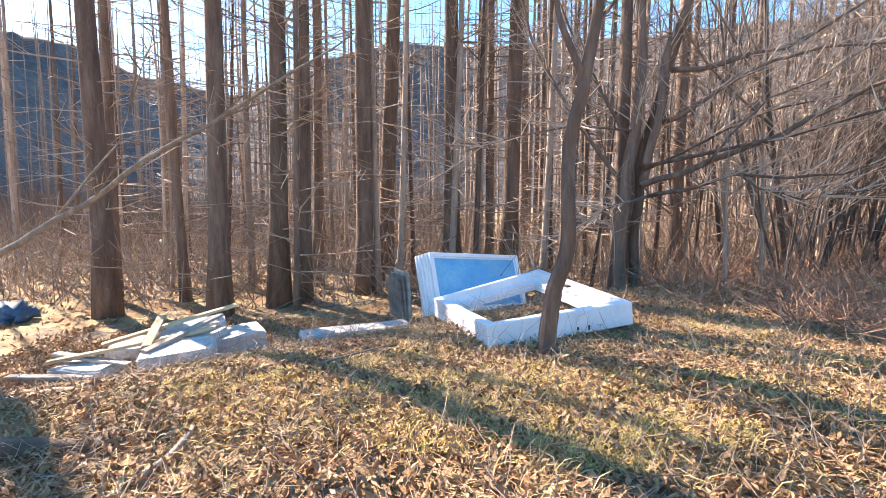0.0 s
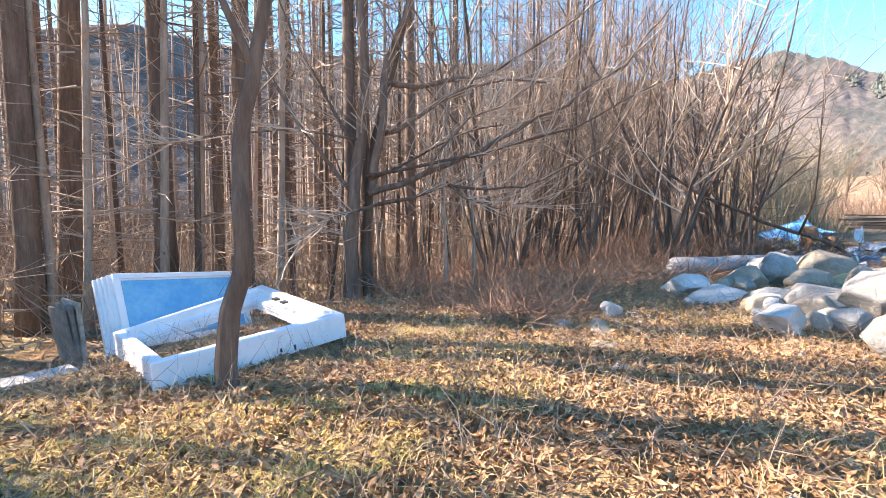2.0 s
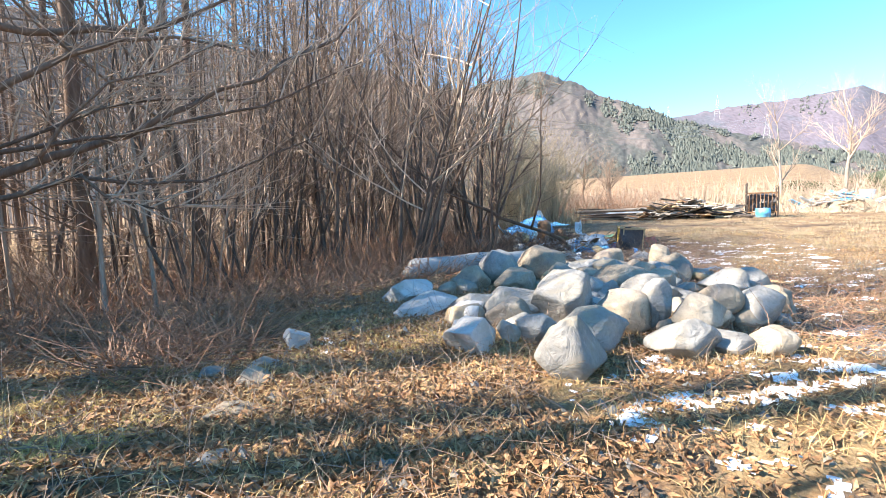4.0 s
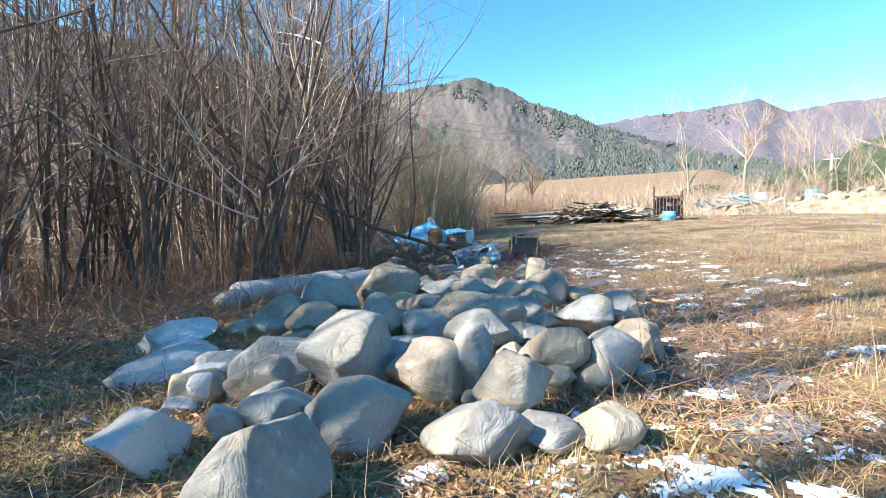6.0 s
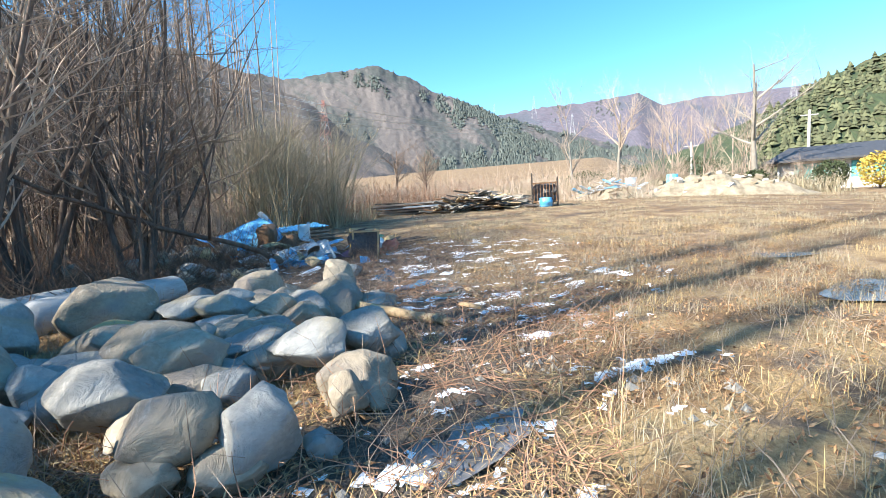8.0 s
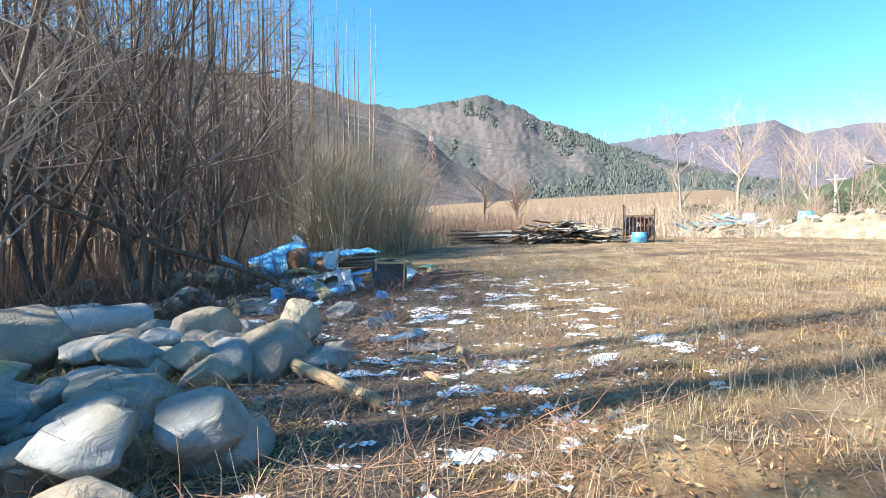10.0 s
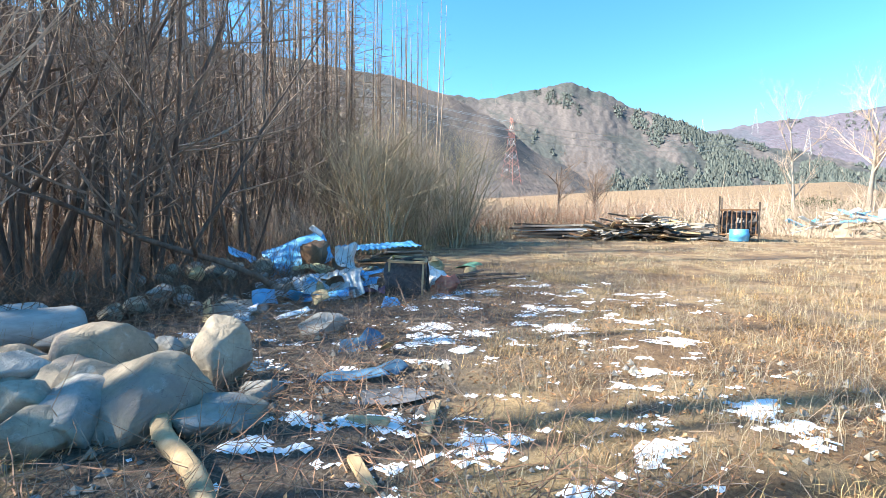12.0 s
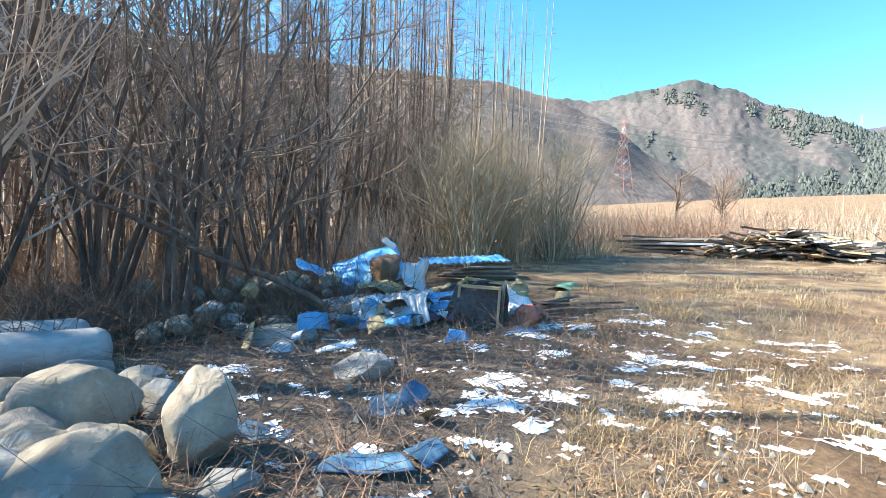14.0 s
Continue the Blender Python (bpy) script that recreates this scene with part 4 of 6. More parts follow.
crooked_tree("edge_tree", "forked edge tree with long drooping bare limbs",
             [([(3.05, 7.95, -0.2), (3.02, 7.9, 0.9), (3.1, 7.85, 2.0), (3.25, 7.9, 3.5), (3.3, 8.0, 6.0), (3.6, 8.2, 9.5)], 0.13, 0.05),
              ([(3.38, 8.1, -0.2), (3.35, 8.05, 1.2), (3.4, 8.0, 2.6), (3.9, 7.9, 4.4), (4.4, 7.7, 7.0)], 0.095, 0.04)],
             [([(3.27, 7.7, 1.84), (4.19, 7.35, 2.24), (4.87, 7.0, 2.54), (5.36, 6.65, 2.86), (5.87, 6.3, 3.16), (7.3, 6.0, 4.1), (8.2, 5.8, 5.2)], 0.055, 0.014),
              ([(3.67, 7.9, 3.76), (4.65, 7.68, 3.85), (5.33, 7.45, 4.01), (5.73, 7.22, 4.27), (6.13, 7.0, 4.5), (7.6, 6.6, 5.6)], 0.05, 0.012),
              ([(3.36, 7.6, 1.68), (3.82, 7.3, 1.83), (4.34, 7.0, 2.01), (4.92, 6.7, 1.96), (5.47, 6.4, 1.96), (7.0, 6.0, 2.7)], 0.036, 0.01),
              ([(3.41, 7.7, 1.69), (2.6, 7.35, 1.5), (1.99, 7.0, 1.15)], 0.03, 0.008),
              ([(3.36, 7.8, 2.13), (3.95, 7.6, 2.46), (4.77, 7.4, 2.93), (5.38, 7.2, 3.1), (6.53, 7.0, 3.28)], 0.026, 0.008),
              ([(3.61, 7.9, 2.93), (3.82, 7.64, 2.98), (4.38, 7.38, 3.38), (4.88, 7.12, 3.73), (5.46, 6.86, 3.86), (6.11, 6.6, 3.8)], 0.05, 0.014),
              ([(3.18, 8.0, 2.56), (2.82, 8.13, 3.29), (2.31, 8.27, 4.22), (1.99, 8.4, 5.1)], 0.035, 0.014),
              ([(3.35, 7.9, 1.85), (3.44, 7.83, 2.17), (3.5, 7.75, 2.84), (3.6, 7.67, 4.08), (3.9, 7.6, 4.75), (4.3, 7.5, 7.0)], 0.09, 0.04),
              ([(4.37, 7.0, 2.07), (4.54, 6.73, 1.8), (5.0, 6.47, 1.63), (5.9, 6.2, 1.78)], 0.02, 0.006),
              ([(4.05, 7.2, 2.21), (4.25, 7.0, 2.61), (4.67, 6.8, 3.09), (5.15, 6.6, 3.27), (5.91, 6.4, 3.81)], 0.024, 0.006),
              ([(3.3, 7.8, 2.2), (4.8, 6.6, 2.5), (6.0, 5.8, 2.9), (7.2, 5.2, 3.6)], 0.03, 0.008),
              ([(3.1, 7.8, 2.8), (2.0, 7.2, 2.75), (1.0, 6.6, 2.5), (0.2, 6.2, 2.2)], 0.022, 0.005),
              ([(3.05, 7.9, 1.9), (2.2, 8.0, 3.0), (1.5, 8.2, 4.4), (1.0, 8.3, 6.0)], 0.04, 0.012)], BARK, TWIG_PALE, 302, 1.2, 16)
crooked_tree("bent_tree", "bare tree bowed over the slab heap",
             [([(-6.4, 5.3, -0.5), (-5.6, 5.1, 0.4), (-4.82, 5.0, 0.96), (-3.99, 5.0, 1.46), (-3.17, 5.0, 1.94), (-2.37, 5.0, 2.45), (-1.7, 5.0, 2.83), (-0.98, 5.05, 3.3)], 0.05, 0.008)],
             [([(-4.2, 5.0, 1.35), (-3.6, 5.2, 2.2), (-3.3, 5.3, 3.2)], 0.015, 0.004)], BARK_GREY, TWIG, 303, 0.7, 5)
crooked_tree("fallen_tree", "bare half-fallen tree leaning over the refuse heap",
             [([(14.05, 5.42, 0.66), (13.93, 5.49, 0.79), (12.9, 6.3, 1.25), (11.9, 7.07, 1.82), (11.0, 7.8, 2.5), (10.2, 8.3, 3.4)], 0.05, 0.025)],
             [([(13.2, 6.0, 1.1), (12.9, 5.6, 1.9), (12.5, 5.4, 3.0), (12.4, 5.3, 4.6)], 0.03, 0.006),
              ([(12.4, 6.7, 1.5), (12.9, 6.6, 2.7), (13.3, 6.4, 4.2)], 0.03, 0.006),
              ([(11.6, 7.3, 2.0), (12.2, 7.0, 3.4), (13.0, 6.8, 5.2)], 0.035, 0.006)], BARK, TWIG, 304, 1.3, 9)


def many_stemmed():
    """The crooked many-stemmed trees over the boulder heap and the refuse."""
    for x, y, hgt, stems, seed in ((10.2, 7.4, 7.5, 6, 1), (11.6, 8.0, 8.5, 6, 2), (13.0, 7.6, 7.5, 7, 3), (14.2, 8.6, 8.0, 6, 4), (9.2, 8.6, 7.5, 5, 5), (12.4, 6.9, 5.0, 6, 6), (15.4, 9.6, 7.5, 5, 8)):
        s = shrub(500 + seed, hgt, stems, TWIG_PALE if seed % 2 else TWIG, BARK_DARK, 0.07, 0.5, "crooked many-stemmed bare tree at the wood's edge")
        s.matrix_world = Matrix.Translation((x, y, ground_z(x, y)))


many_stemmed()


# ---- the dumped window frames ----
def quad_frame(name, corners, width, height, label, ribs=0, steps=None, material=PVC, grp="dumped window frames"):
    """A hollow frame of four mitred profiles on four top corners."""
    c = [Vector(p) for p in corners]
    t = thing(name, Matrix.Identity(4), label, "window frame", grp)
    nrm = (c[1] - c[0]).cross(c[3] - c[0]).normalized()
    inner = []
    for i in range(4):
        a, b2 = (c[(i + 1) % 4] - c[i]).normalized(), (c[(i - 1) % 4] - c[i]).normalized()
        inner.append(c[i] + (a + b2) * width)
    steps = steps or [(0.0, -0.012), (0.0, -height), (1.0, -height), (1.0, -height * 0.5), (0.55, -height * 0.42), (0.55, -height * 0.06), (0.5, 0.0), (0.06, 0.0)]
    k = len(steps)
    for i in range(4):
        j = (i + 1) % 4
        g = Geo()
        ends = [[p.lerp(q, u) + nrm * v for u, v in steps] for p, q in ((c[i], inner[i]), (c[j], inner[j]))]
        g.add(ends[0] + ends[1], [(s, (s + 1) % k, k + (s + 1) % k, k + s) for s in range(k)] + [tuple(range(k))[::-1], tuple(range(k, 2 * k))])
        part("frame_rail", g, material, t)
        for r in range(ribs):
            g2 = Geo()
            zoff = -height * (0.62 + 0.14 * r)
            g2.tube([inner[i] + nrm * zoff, inner[j] + nrm * zoff], [0.009, 0.009], 4)
            part("groove_rib", g2, material, t)
    return t, c, inner, nrm


FRONT, RIGHT, BACK, LEFT = (0.42, 4.26, 0.40), (2.10, 5.06, 0.47), (1.54, 7.33, 0.53), (-0.13, 6.53, 0.20)
low, cs, ins, up = quad_frame("window_frame", (FRONT, RIGHT, BACK, LEFT), 0.20, 0.25, "white plastic window frame lying on the leaf litter", 2)
for u in (0.42, 0.55):
    g = Geo()
    p = Vector(ins[2]).lerp(ins[1], u) - up * 0.05
    dirv = (Vector(RIGHT) - Vector(BACK)).normalized()
    rot = Matrix((dirv, up.cross(dirv), up)).transposed().to_4x4()
    g.box(Matrix.Translation(p + up * 0.052 + dirv.cross(up) * 0.03) @ rot, 0.10, 0.07, 0.02)
    part("latch", g, BLACK, low, "small black plastic latch")
for k, u in enumerate((0.58, 0.66)):
    g = Geo()
    p = Vector(FRONT).lerp(Vector(RIGHT), u) - up * (0.19 + 0.01 * k)
    dirv = (Vector(RIGHT) - Vector(FRONT)).normalized()
    rot = Matrix((dirv, up.cross(dirv), up)).transposed().to_4x4()
    g.box(Matrix.Translation(p - up.cross(dirv) * 0.001) @ rot, 0.02, 0.008, 0.035 + 0.015 * k)
    part("dirt_mark", g, BLACK, low, "black smudge on the rail")


def sash(offset, wide, label, pane=True, lift=0.0):
    """A window sash leaning back on its lower edge."""
    back = Vector((-0.80, 0.45, 0)) * offset
    bl = Vector((-0.06, 6.95, -0.12 + lift)) + back
    along = Vector((0.895, 0.43, -0.03)).normalized() * wide
    rise = Vector((-0.17, 0.34, 0.97)).normalized() * 0.98
    c = [bl, bl + along, bl + along + rise * 0.93, bl + rise]
    nrm = along.cross(rise).normalized()
    flat = [(0.0, -0.006), (0.0, -0.055), (1.0, -0.055), (1.0, -0.03), (0.8, -0.024), (0.72, 0.0), (0.06, 0.0)]
    t, cc, inn, nn = quad_frame("window_sash", c, 0.085, 0.055, label, steps=flat)
    if pane:
        g = Geo()
        q = [p - nn * 0.036 for p in inn]
        g.add(q + [p - nn * 0.012 for p in q], [(0, 1, 2, 3), (7, 6, 5, 4), (0, 4, 5, 1), (1, 5, 6, 2), (2, 6, 7, 3), (3, 7, 4, 0)])
        part("pane", g, BLUE_FILM, t, "pane covered with sky-blue film")
    return t


sash(0.0, 1.66, "white window sash with a pane covered in blue film")
for i in range(4):
    sash(0.08 + 0.065 * i, 1.62 - 0.02 * i, "white window sash leaning in a stack", False, -0.02 - 0.02 * i)
for i in range(3):
    b = soft_box(0.035, 0.62, 0.80 - 0.05 * i, 0.006, 0.004, i)
    t = solid("grey_board", b, WOOD_GREY, "weathered grey board leaning against the stacked sashes", "board", "leaning boards")
    t.matrix_world = pose(-0.62 - 0.06 * i, 7.4 + 0.05 * i, -0.32, 0, -4 - 2 * i, 26)


def place(ob, x, y, rx=0, ry=0, rz=0, lift=0.0):
    ob.matrix_world = pose(x, y, ground_z(x, y) + lift, rx, ry, rz)
    return ob


# pale foam slabs
place(solid("foam_slab", soft_box(1.55, 0.42, 0.15, 0.02, 0.02, 3, 3), FOAM, "long pale foam slab lying on the leaf litter", "slab", "dumped slabs", smooth=False), -1.22, 6.45, 0, -1, 22, -0.02)
for x, y, sx, sy, sz, rz, lift, s in ((-2.85, 4.9, 0.7, 0.5, 0.24, 24, 0.03, 1), (-2.6, 5.75, 0.6, 0.5, 0.22, 36, 0.08, 2), (-3.6, 5.7, 0.95, 0.55, 0.2, 5, 0.0, 3), (-3.9, 4.95, 0.7, 0.35, 0.14, -10, 0.0, 4), (-3.3, 6.1, 0.7, 0.45, 0.13, 30, 0.2, 5), (-3.1, 5.5, 0.8, 0.5, 0.14, -8, 0.2, 6)):
    place(solid("foam_slab", soft_box(sx, sy, sz, 0.02, 0.03, s, 2), FOAM, "pale grey foam slab in a dumped heap", "slab", "dumped slabs"), x, y, 2, -3, rz, lift)
for x, y, ln, rz, ry, lift, s in ((-3.5, 5.15, 1.7, 18, -9, 0.30, 1), (-3.0, 5.3, 1.2, 78, -6, 0.38, 2), (-3.3, 5.6, 1.5, 42, -10, 0.42, 3), (-3.9, 5.0, 1.0, -12, 3, 0.16, 4), (-3.4, 5.35, 1.0, 112, -7, 0.40, 5), (-4.1, 4.7, 0.9, 2, 0, 0.05, 6)):
    place(solid("plank", soft_box(ln, 0.10, 0.035, 0.006, 0.008, s, 1), WOOD_RAW if s % 2 else WOOD_GREY, "split weathered plank lying on dumped slabs", "plank", "planks on the slabs"), x, y, 0, ry, rz, lift)
place(solid("blue_tarpaulin", soft_box(0.9, 0.6, 0.35, 0.1, 0.08, 9, 3), TARP_BLUE, "crumpled blue plastic sheet between the trees", "tarpaulin", smooth=True), -7.3, 7.4, 0, 0, 10, -0.05)


def stick(pts, r0, r1, label, name="branch", material=BARK_GREY):
    g, _ = limb(pts, r0, r1, 7)
    solid(name, g, material, label, "branch", "fallen branches", smooth=True)


stick([(-2.9, 2.2, 0.12), (-2.2, 2.38, 0.2), (-1.55, 2.55, 0.17)], 0.07, 0.05, "thick mossy fallen branch on leaf litter", material=BARK)
stick([(-1.5, 1.95, 0.16), (-1.42, 2.3, 0.2), (-1.46, 2.6, 0.22)], 0.022, 0.014, "pale broken stick on leaf litter", material=TWIG_PALE)
stick([(-1.02, 1.9, 0.15), (-0.98, 2.3, 0.2), (-0.93, 2.75, 0.24)], 0.025, 0.012, "pale broken stick on leaf litter", material=TWIG_PALE)
stick([(-1.6, 3.0, 0.2), (-0.9, 3.7, 0.25), (-0.4, 4.0, 0.28)], 0.012, 0.007, "thin dead stick on the moss")
stick([(-3.6, 3.4, 0.0), (-3.0, 3.5, 0.06), (-2.4, 3.4, 0.08)], 0.04, 0.03, "short dead branch on leaf litter", material=TWIG_PALE)

# logs behind the boulders
for a, b, r, lab in (((9.9, 5.2, 0.50), (11.75, 5.05, 0.52), 0.22, "thick pale debarked log behind the boulders"), ((9.2, 6.4, 0.48), (11.55, 5.85, 0.50), 0.19, "weathered grey log behind the boulders"), ((8.8, 6.1, 0.45), (10.6, 6.9, 0.50), 0.13, "weathered grey log behind the boulders")):
    a, b = Vector(a), Vector(b)
    g = Geo()
    size = (b - a).length
    along = [0, 0.02, 0.06, 0.13] + [0.13 + (size - 0.26) * k / 11 for k in range(1, 11)] + [size - 0.13, size - 0.06, size - 0.02, size]
    pts = [a.lerp(b, q / size) for q in along]
    g.tube([p + noise.noise_vector(p * 1.3) * 0.035 for p in pts], [r * (0.30 + 0.70 * math.sqrt(1 - (1 - min(1.0, min(q, size - q) / 0.15)) ** 2)) * (1 + 0.06 * noise.noise(p * 2.0)) for p, q in zip(pts, along)], 18)
    solid("log", g, WRAP, lab, "log", "logs behind the boulders", smooth=True)
stick([(11.62, 2.12, 0.42), (11.52, 1.5, 0.34), (11.42, 0.9, 0.27)], 0.06, 0.055, "short cut raw log lying by the boulders", "log", WOOD_RAW)
for x, y, ln, rz in ((12.95, 1.1, 0.55, 35), (12.6, 1.35, 0.3, -60), (12.2, 0.9, 0.35, 70)):
    place(solid("wood_offcut", soft_box(ln, 0.07, 0.04, 0.006, 0.006, rz), WOOD_RAW, "raw wood offcut lying on frosty grass", "plank", "wood offcuts"), x, y, 3, -2, rz, 0.01)


# ---- refuse heap ----
def sheet(wx, wy, bend=0.0, wave=0.0, waves=6, crumple=0.0, thick=0.006, seed=0, nx=28, ny=14, taper=0.0):
    """A bent, corrugated or crumpled sheet with thickness."""
    g = Geo()
    top, low2 = [], []
    for j in range(ny + 1):
        for i in range(nx + 1):
            u, v = i / nx - 0.5, j / ny - 0.5
            x, y = u * wx * (1 - taper * (v + 0.5)), v * wy
            z = wave * math.sin(waves * 2 * math.pi * u)
            if bend:
                a = v * bend
                rr = wy / bend
                y, z = (rr + z) * math.sin(a), (rr + z) * math.cos(a) - rr * math.cos(bend / 2)
            p = Vector((x, y, z))
            p += noise.noise_vector(Vector((x * 3, y * 3, seed))) * crumple
            top.append(p)
            low2.append(p - Vector((0, 0, thick)))
    w = nx + 1
    m = len(top)
    f = [(j * w + i, j * w + i + 1, (j + 1) * w + i + 1, (j + 1) * w + i) for j in range(ny) for i in range(nx)]
    rim = [i for i in range(nx)] + [j * w + nx for j in range(ny)] + [ny * w + i for i in range(nx, 0, -1)] + [j * w for j in range(ny, 0, -1)]
    f2 = [tuple(m + k for k in q[::-1]) for q in f] + [(m + rim[k], m + rim[(k + 1) % len(rim)], rim[(k + 1) % len(rim)], rim[k]) for k in range(len(rim))]
    g.add(top + low2, f + f2)
    return g


def scrap(name, geo, material, label, category, x, y, z, rx=0, ry=0, rz=0, smooth=True, group="refuse heap"):
    ob = solid(name, geo, material, label, category, group, smooth=smooth)
    ob.matrix_world = pose(x, y, z, rx, ry, rz)
    return ob


def mesh_crate():
    """A wooden box frame hung with a dark mesh bag."""
    t = thing("mesh_crate", pose(15.85, 4.45, 0.36, 4, 3, -51), "wooden-framed crate with a dark torn mesh bag", "crate", "refuse heap")
    for sx in (-1, 1):
        for sy in (-1, 1):
            # One post alone is yellow, standing in for the sunlit crate side.
            yellow = sx < 0 and sy > 0
            g = soft_box(0.032, 0.11 if yellow else 0.032, 0.70, 0.004, 0.004, sx + sy)
            ob = part("post", g, SUNLIT_POST if yellow else WOOD_RAW, t, "wide post in sunlit yellow" if yellow else "")
            ob.matrix_local = pose(sx * 0.27, sy * 0.19, 0.0)
    for sy in (-1, 1):
        ob = part("rail", soft_box(0.57, 0.035, 0.04, 0.004, 0.004, sy), WOOD_RAW, t)
        ob.matrix_local = pose(0, sy * 0.215, 0.65, 0, 1.5 * sy, 0)
    for sx in (-1, 1):
        ob = part("rail", soft_box(0.035, 0.38, 0.04, 0.004, 0.004, sx + 5), WOOD_RAW, t)
        ob.matrix_local = pose(sx * 0.29, 0, 0.645)
    for sy in (-1, 1):
        g = sheet(0.56, 0.66, bend=0.5, crumple=0.10, seed=sy, thick=0.004, taper=-0.12)
        ob = part("mesh_bag", g, MESH_CLOTH, t, "dark sagging mesh cloth", True)
        ob.matrix_local = pose(0, sy * 0.19, 0.32, 90 * -sy, 0, 0)
    for sx in (-1, 1):
        g = sheet(0.36, 0.64, bend=0.4, crumple=0.08, seed=sx + 7, thick=0.004)
        ob = part("mesh_bag", g, MESH_CLOTH, t, "dark sagging mesh cloth", True)
        ob.matrix_local = pose(sx * 0.25, 0, 0.32, 90, 0, 90 * sx)


mesh_crate()
scrap("corrugated_sheet", sheet(1.05, 1.25, bend=2.7, wave=0.013, waves=8, crumple=0.11, nx=54), STEEL_PALE, "curled pale corrugated metal sheet", "metal sheet", 15.1, 5.45, 0.42, 0, -10, -35)
scrap("metal_trough", sheet(1.25, 0.34, bend=1.6, crumple=0.02), PVC, "white gutter-shaped metal panel", "panel", 14.55, 6.05, 0.48, 10, -6, -20)
scrap("metal_trough", sheet(1.0, 0.22, bend=1.2, crumple=0.02), STEEL_PALE, "pale bent metal strip", "panel", 14.75, 6.35, 0.62, 20, -8, -15)
scrap("car_hood", sheet(1.25, 0.85, bend=0.9, crumple=0.05), STEEL_BLUE, "pale blue bent metal cover propped on the heap", "metal sheet", 15.55, 7.3, 0.95, 48, -22, -30)
scrap("crumpled_plate", sheet(0.7, 0.35, crumple=0.09, seed=4), STEEL_BLUE, "crumpled blue broken panel", "panel", 14.7, 7.7, 0.95, 35, 20, 20)
scrap("white_bucket", sheet(0.25, 0.3, bend=4.0, crumple=0.01), PVC, "white plastic container on top of the heap", "container", 15.85, 7.15, 1.42, 20, 30, 10)
scrap("rusty_box", soft_box(0.55, 0.4, 0.5, 0.04, 0.06, 5, 2), RUST, "rusty brown box behind the blue cover", "box", 15.75, 7.0, 0.72, 8, -10, 25)
scrap("rusty_box", soft_box(0.4, 0.35, 0.35, 0.04, 0.06, 8, 2), RUST, "rusty brown box in the heap", "box", 16.1, 6.6, 0.6, 0, 12, 50)
scrap("olive_sheet", sheet(0.9, 0.5, bend=0.8, crumple=0.1, seed=3), SACK_GREEN, "crumpled olive plastic sheet", "sheet", 15.3, 6.3, 0.78, 12, 0, 35)
scrap("crumpled_foil", sheet(0.5, 0.45, crumple=0.22, seed=6), STEEL_PALE, "crumpled silvery foil sheet", "sheet", 15.7, 5.75, 0.95, 70, 0, 10)
scrap("blue_sheet", sheet(0.9, 0.35, bend=0.5, crumple=0.04, seed=8), STEEL_BLUE, "bright blue bent metal sheet", "metal sheet", 16.0, 5.55, 0.72, 0, -8, -10)
scrap("purple_cloth", sheet(0.7, 0.5, bend=1.2, crumple=0.1, seed=9), PURPLE_CLOTH, "purple cloth heaped beside the crate", "cloth", 15.55, 5.05, 0.48, 0, 0, -30)
scrap("roof_sheet", sheet(2.1, 0.75, wave=0.02, waves=14, crumple=0.05, seed=2, nx=56), STEEL_BLUE, "long blue corrugated roof sheet on boards", "metal sheet", 18.7, 8.5, 1.02, 6, -3, -18)
for k in range(7):
    scrap("board", soft_box(1.9 - 0.1 * k, 0.16, 0.04, 0.006, 0.01, k), WOOD_GREY if k % 2 else WOOD_DARK, "weathered board in a low stack", "board", 18.8 + 0.05 * k, 8.15 - 0.1 * (k % 3), 0.60 + 0.05 * k, 0, 1, -22 + 5 * k, False, "low board stack")
scrap("sack", soft_box(0.55, 0.42, 0.42, 0.12, 0.09, 11, 3), PVC, "white stuffed plastic sack", "sack", 16.55, 4.55, 0.38, 5, 8, 20)
scrap("sack", soft_box(0.5, 0.4, 0.5, 0.12, 0.10, 12, 3), SACK, "tan stuffed cloth sack", "sack", 17.0, 4.95, 0.40, 0, -8, -20)
scrap("sack", soft_box(0.42, 0.35, 0.32, 0.1, 0.08, 13, 3), RED_CLOTH, "faded red cloth bundle", "sack", 16.45, 4.15, 0.40, 0, 0, 60)
scrap("blue_box", soft_box(0.42, 0.3, 0.16, 0.02, 0.02, 14, 1), STEEL_BLUE, "blue flat box by the crate", "box", 16.05, 3.85, 0.33, 4, 0, 30)
scrap("blue_plate", sheet(0.42, 0.30, crumple=0.03, seed=15, taper=0.5), STEEL_BLUE, "bright blue broken panel propped on the ground", "panel", 15.15, 4.0, 0.42, 48, 10, -20)
scrap("orange_scrap", sheet(0.3, 0.22, crumple=0.08, seed=16), ORANGE, "orange plastic scrap on grass", "scrap", 15.3, 3.75, 0.40, 20, 10, 15)
scrap("orange_scrap", sheet(0.22, 0.18, crumple=0.08, seed=17), ORANGE, "small orange plastic scrap", "scrap", 17.0, 3.2, 0.40, 10, 0, 55)
scrap("blue_strip", sheet(0.55, 0.2, crumple=0.08, seed=18), STEEL_BLUE, "torn blue plastic strip hanging on a twig", "scrap", 13.79, 5.14, 0.58, 75, 5, 35)
scrap("blue_shard", sheet(0.40, 0.28, bend=0.5, crumple=0.05, seed=19, taper=0.4), TARP_BLUE, "broken blue plastic tub shard", "plastic shard", 13.5, 2.72, 0.36, 28, 10, -20)
scrap("blue_shard", sheet(0.30, 0.2, bend=0.7, crumple=0.05, seed=20), TARP_BLUE, "broken dark blue plastic shard", "plastic shard", 13.75, 2.75, 0.40, 35, -12, 30)
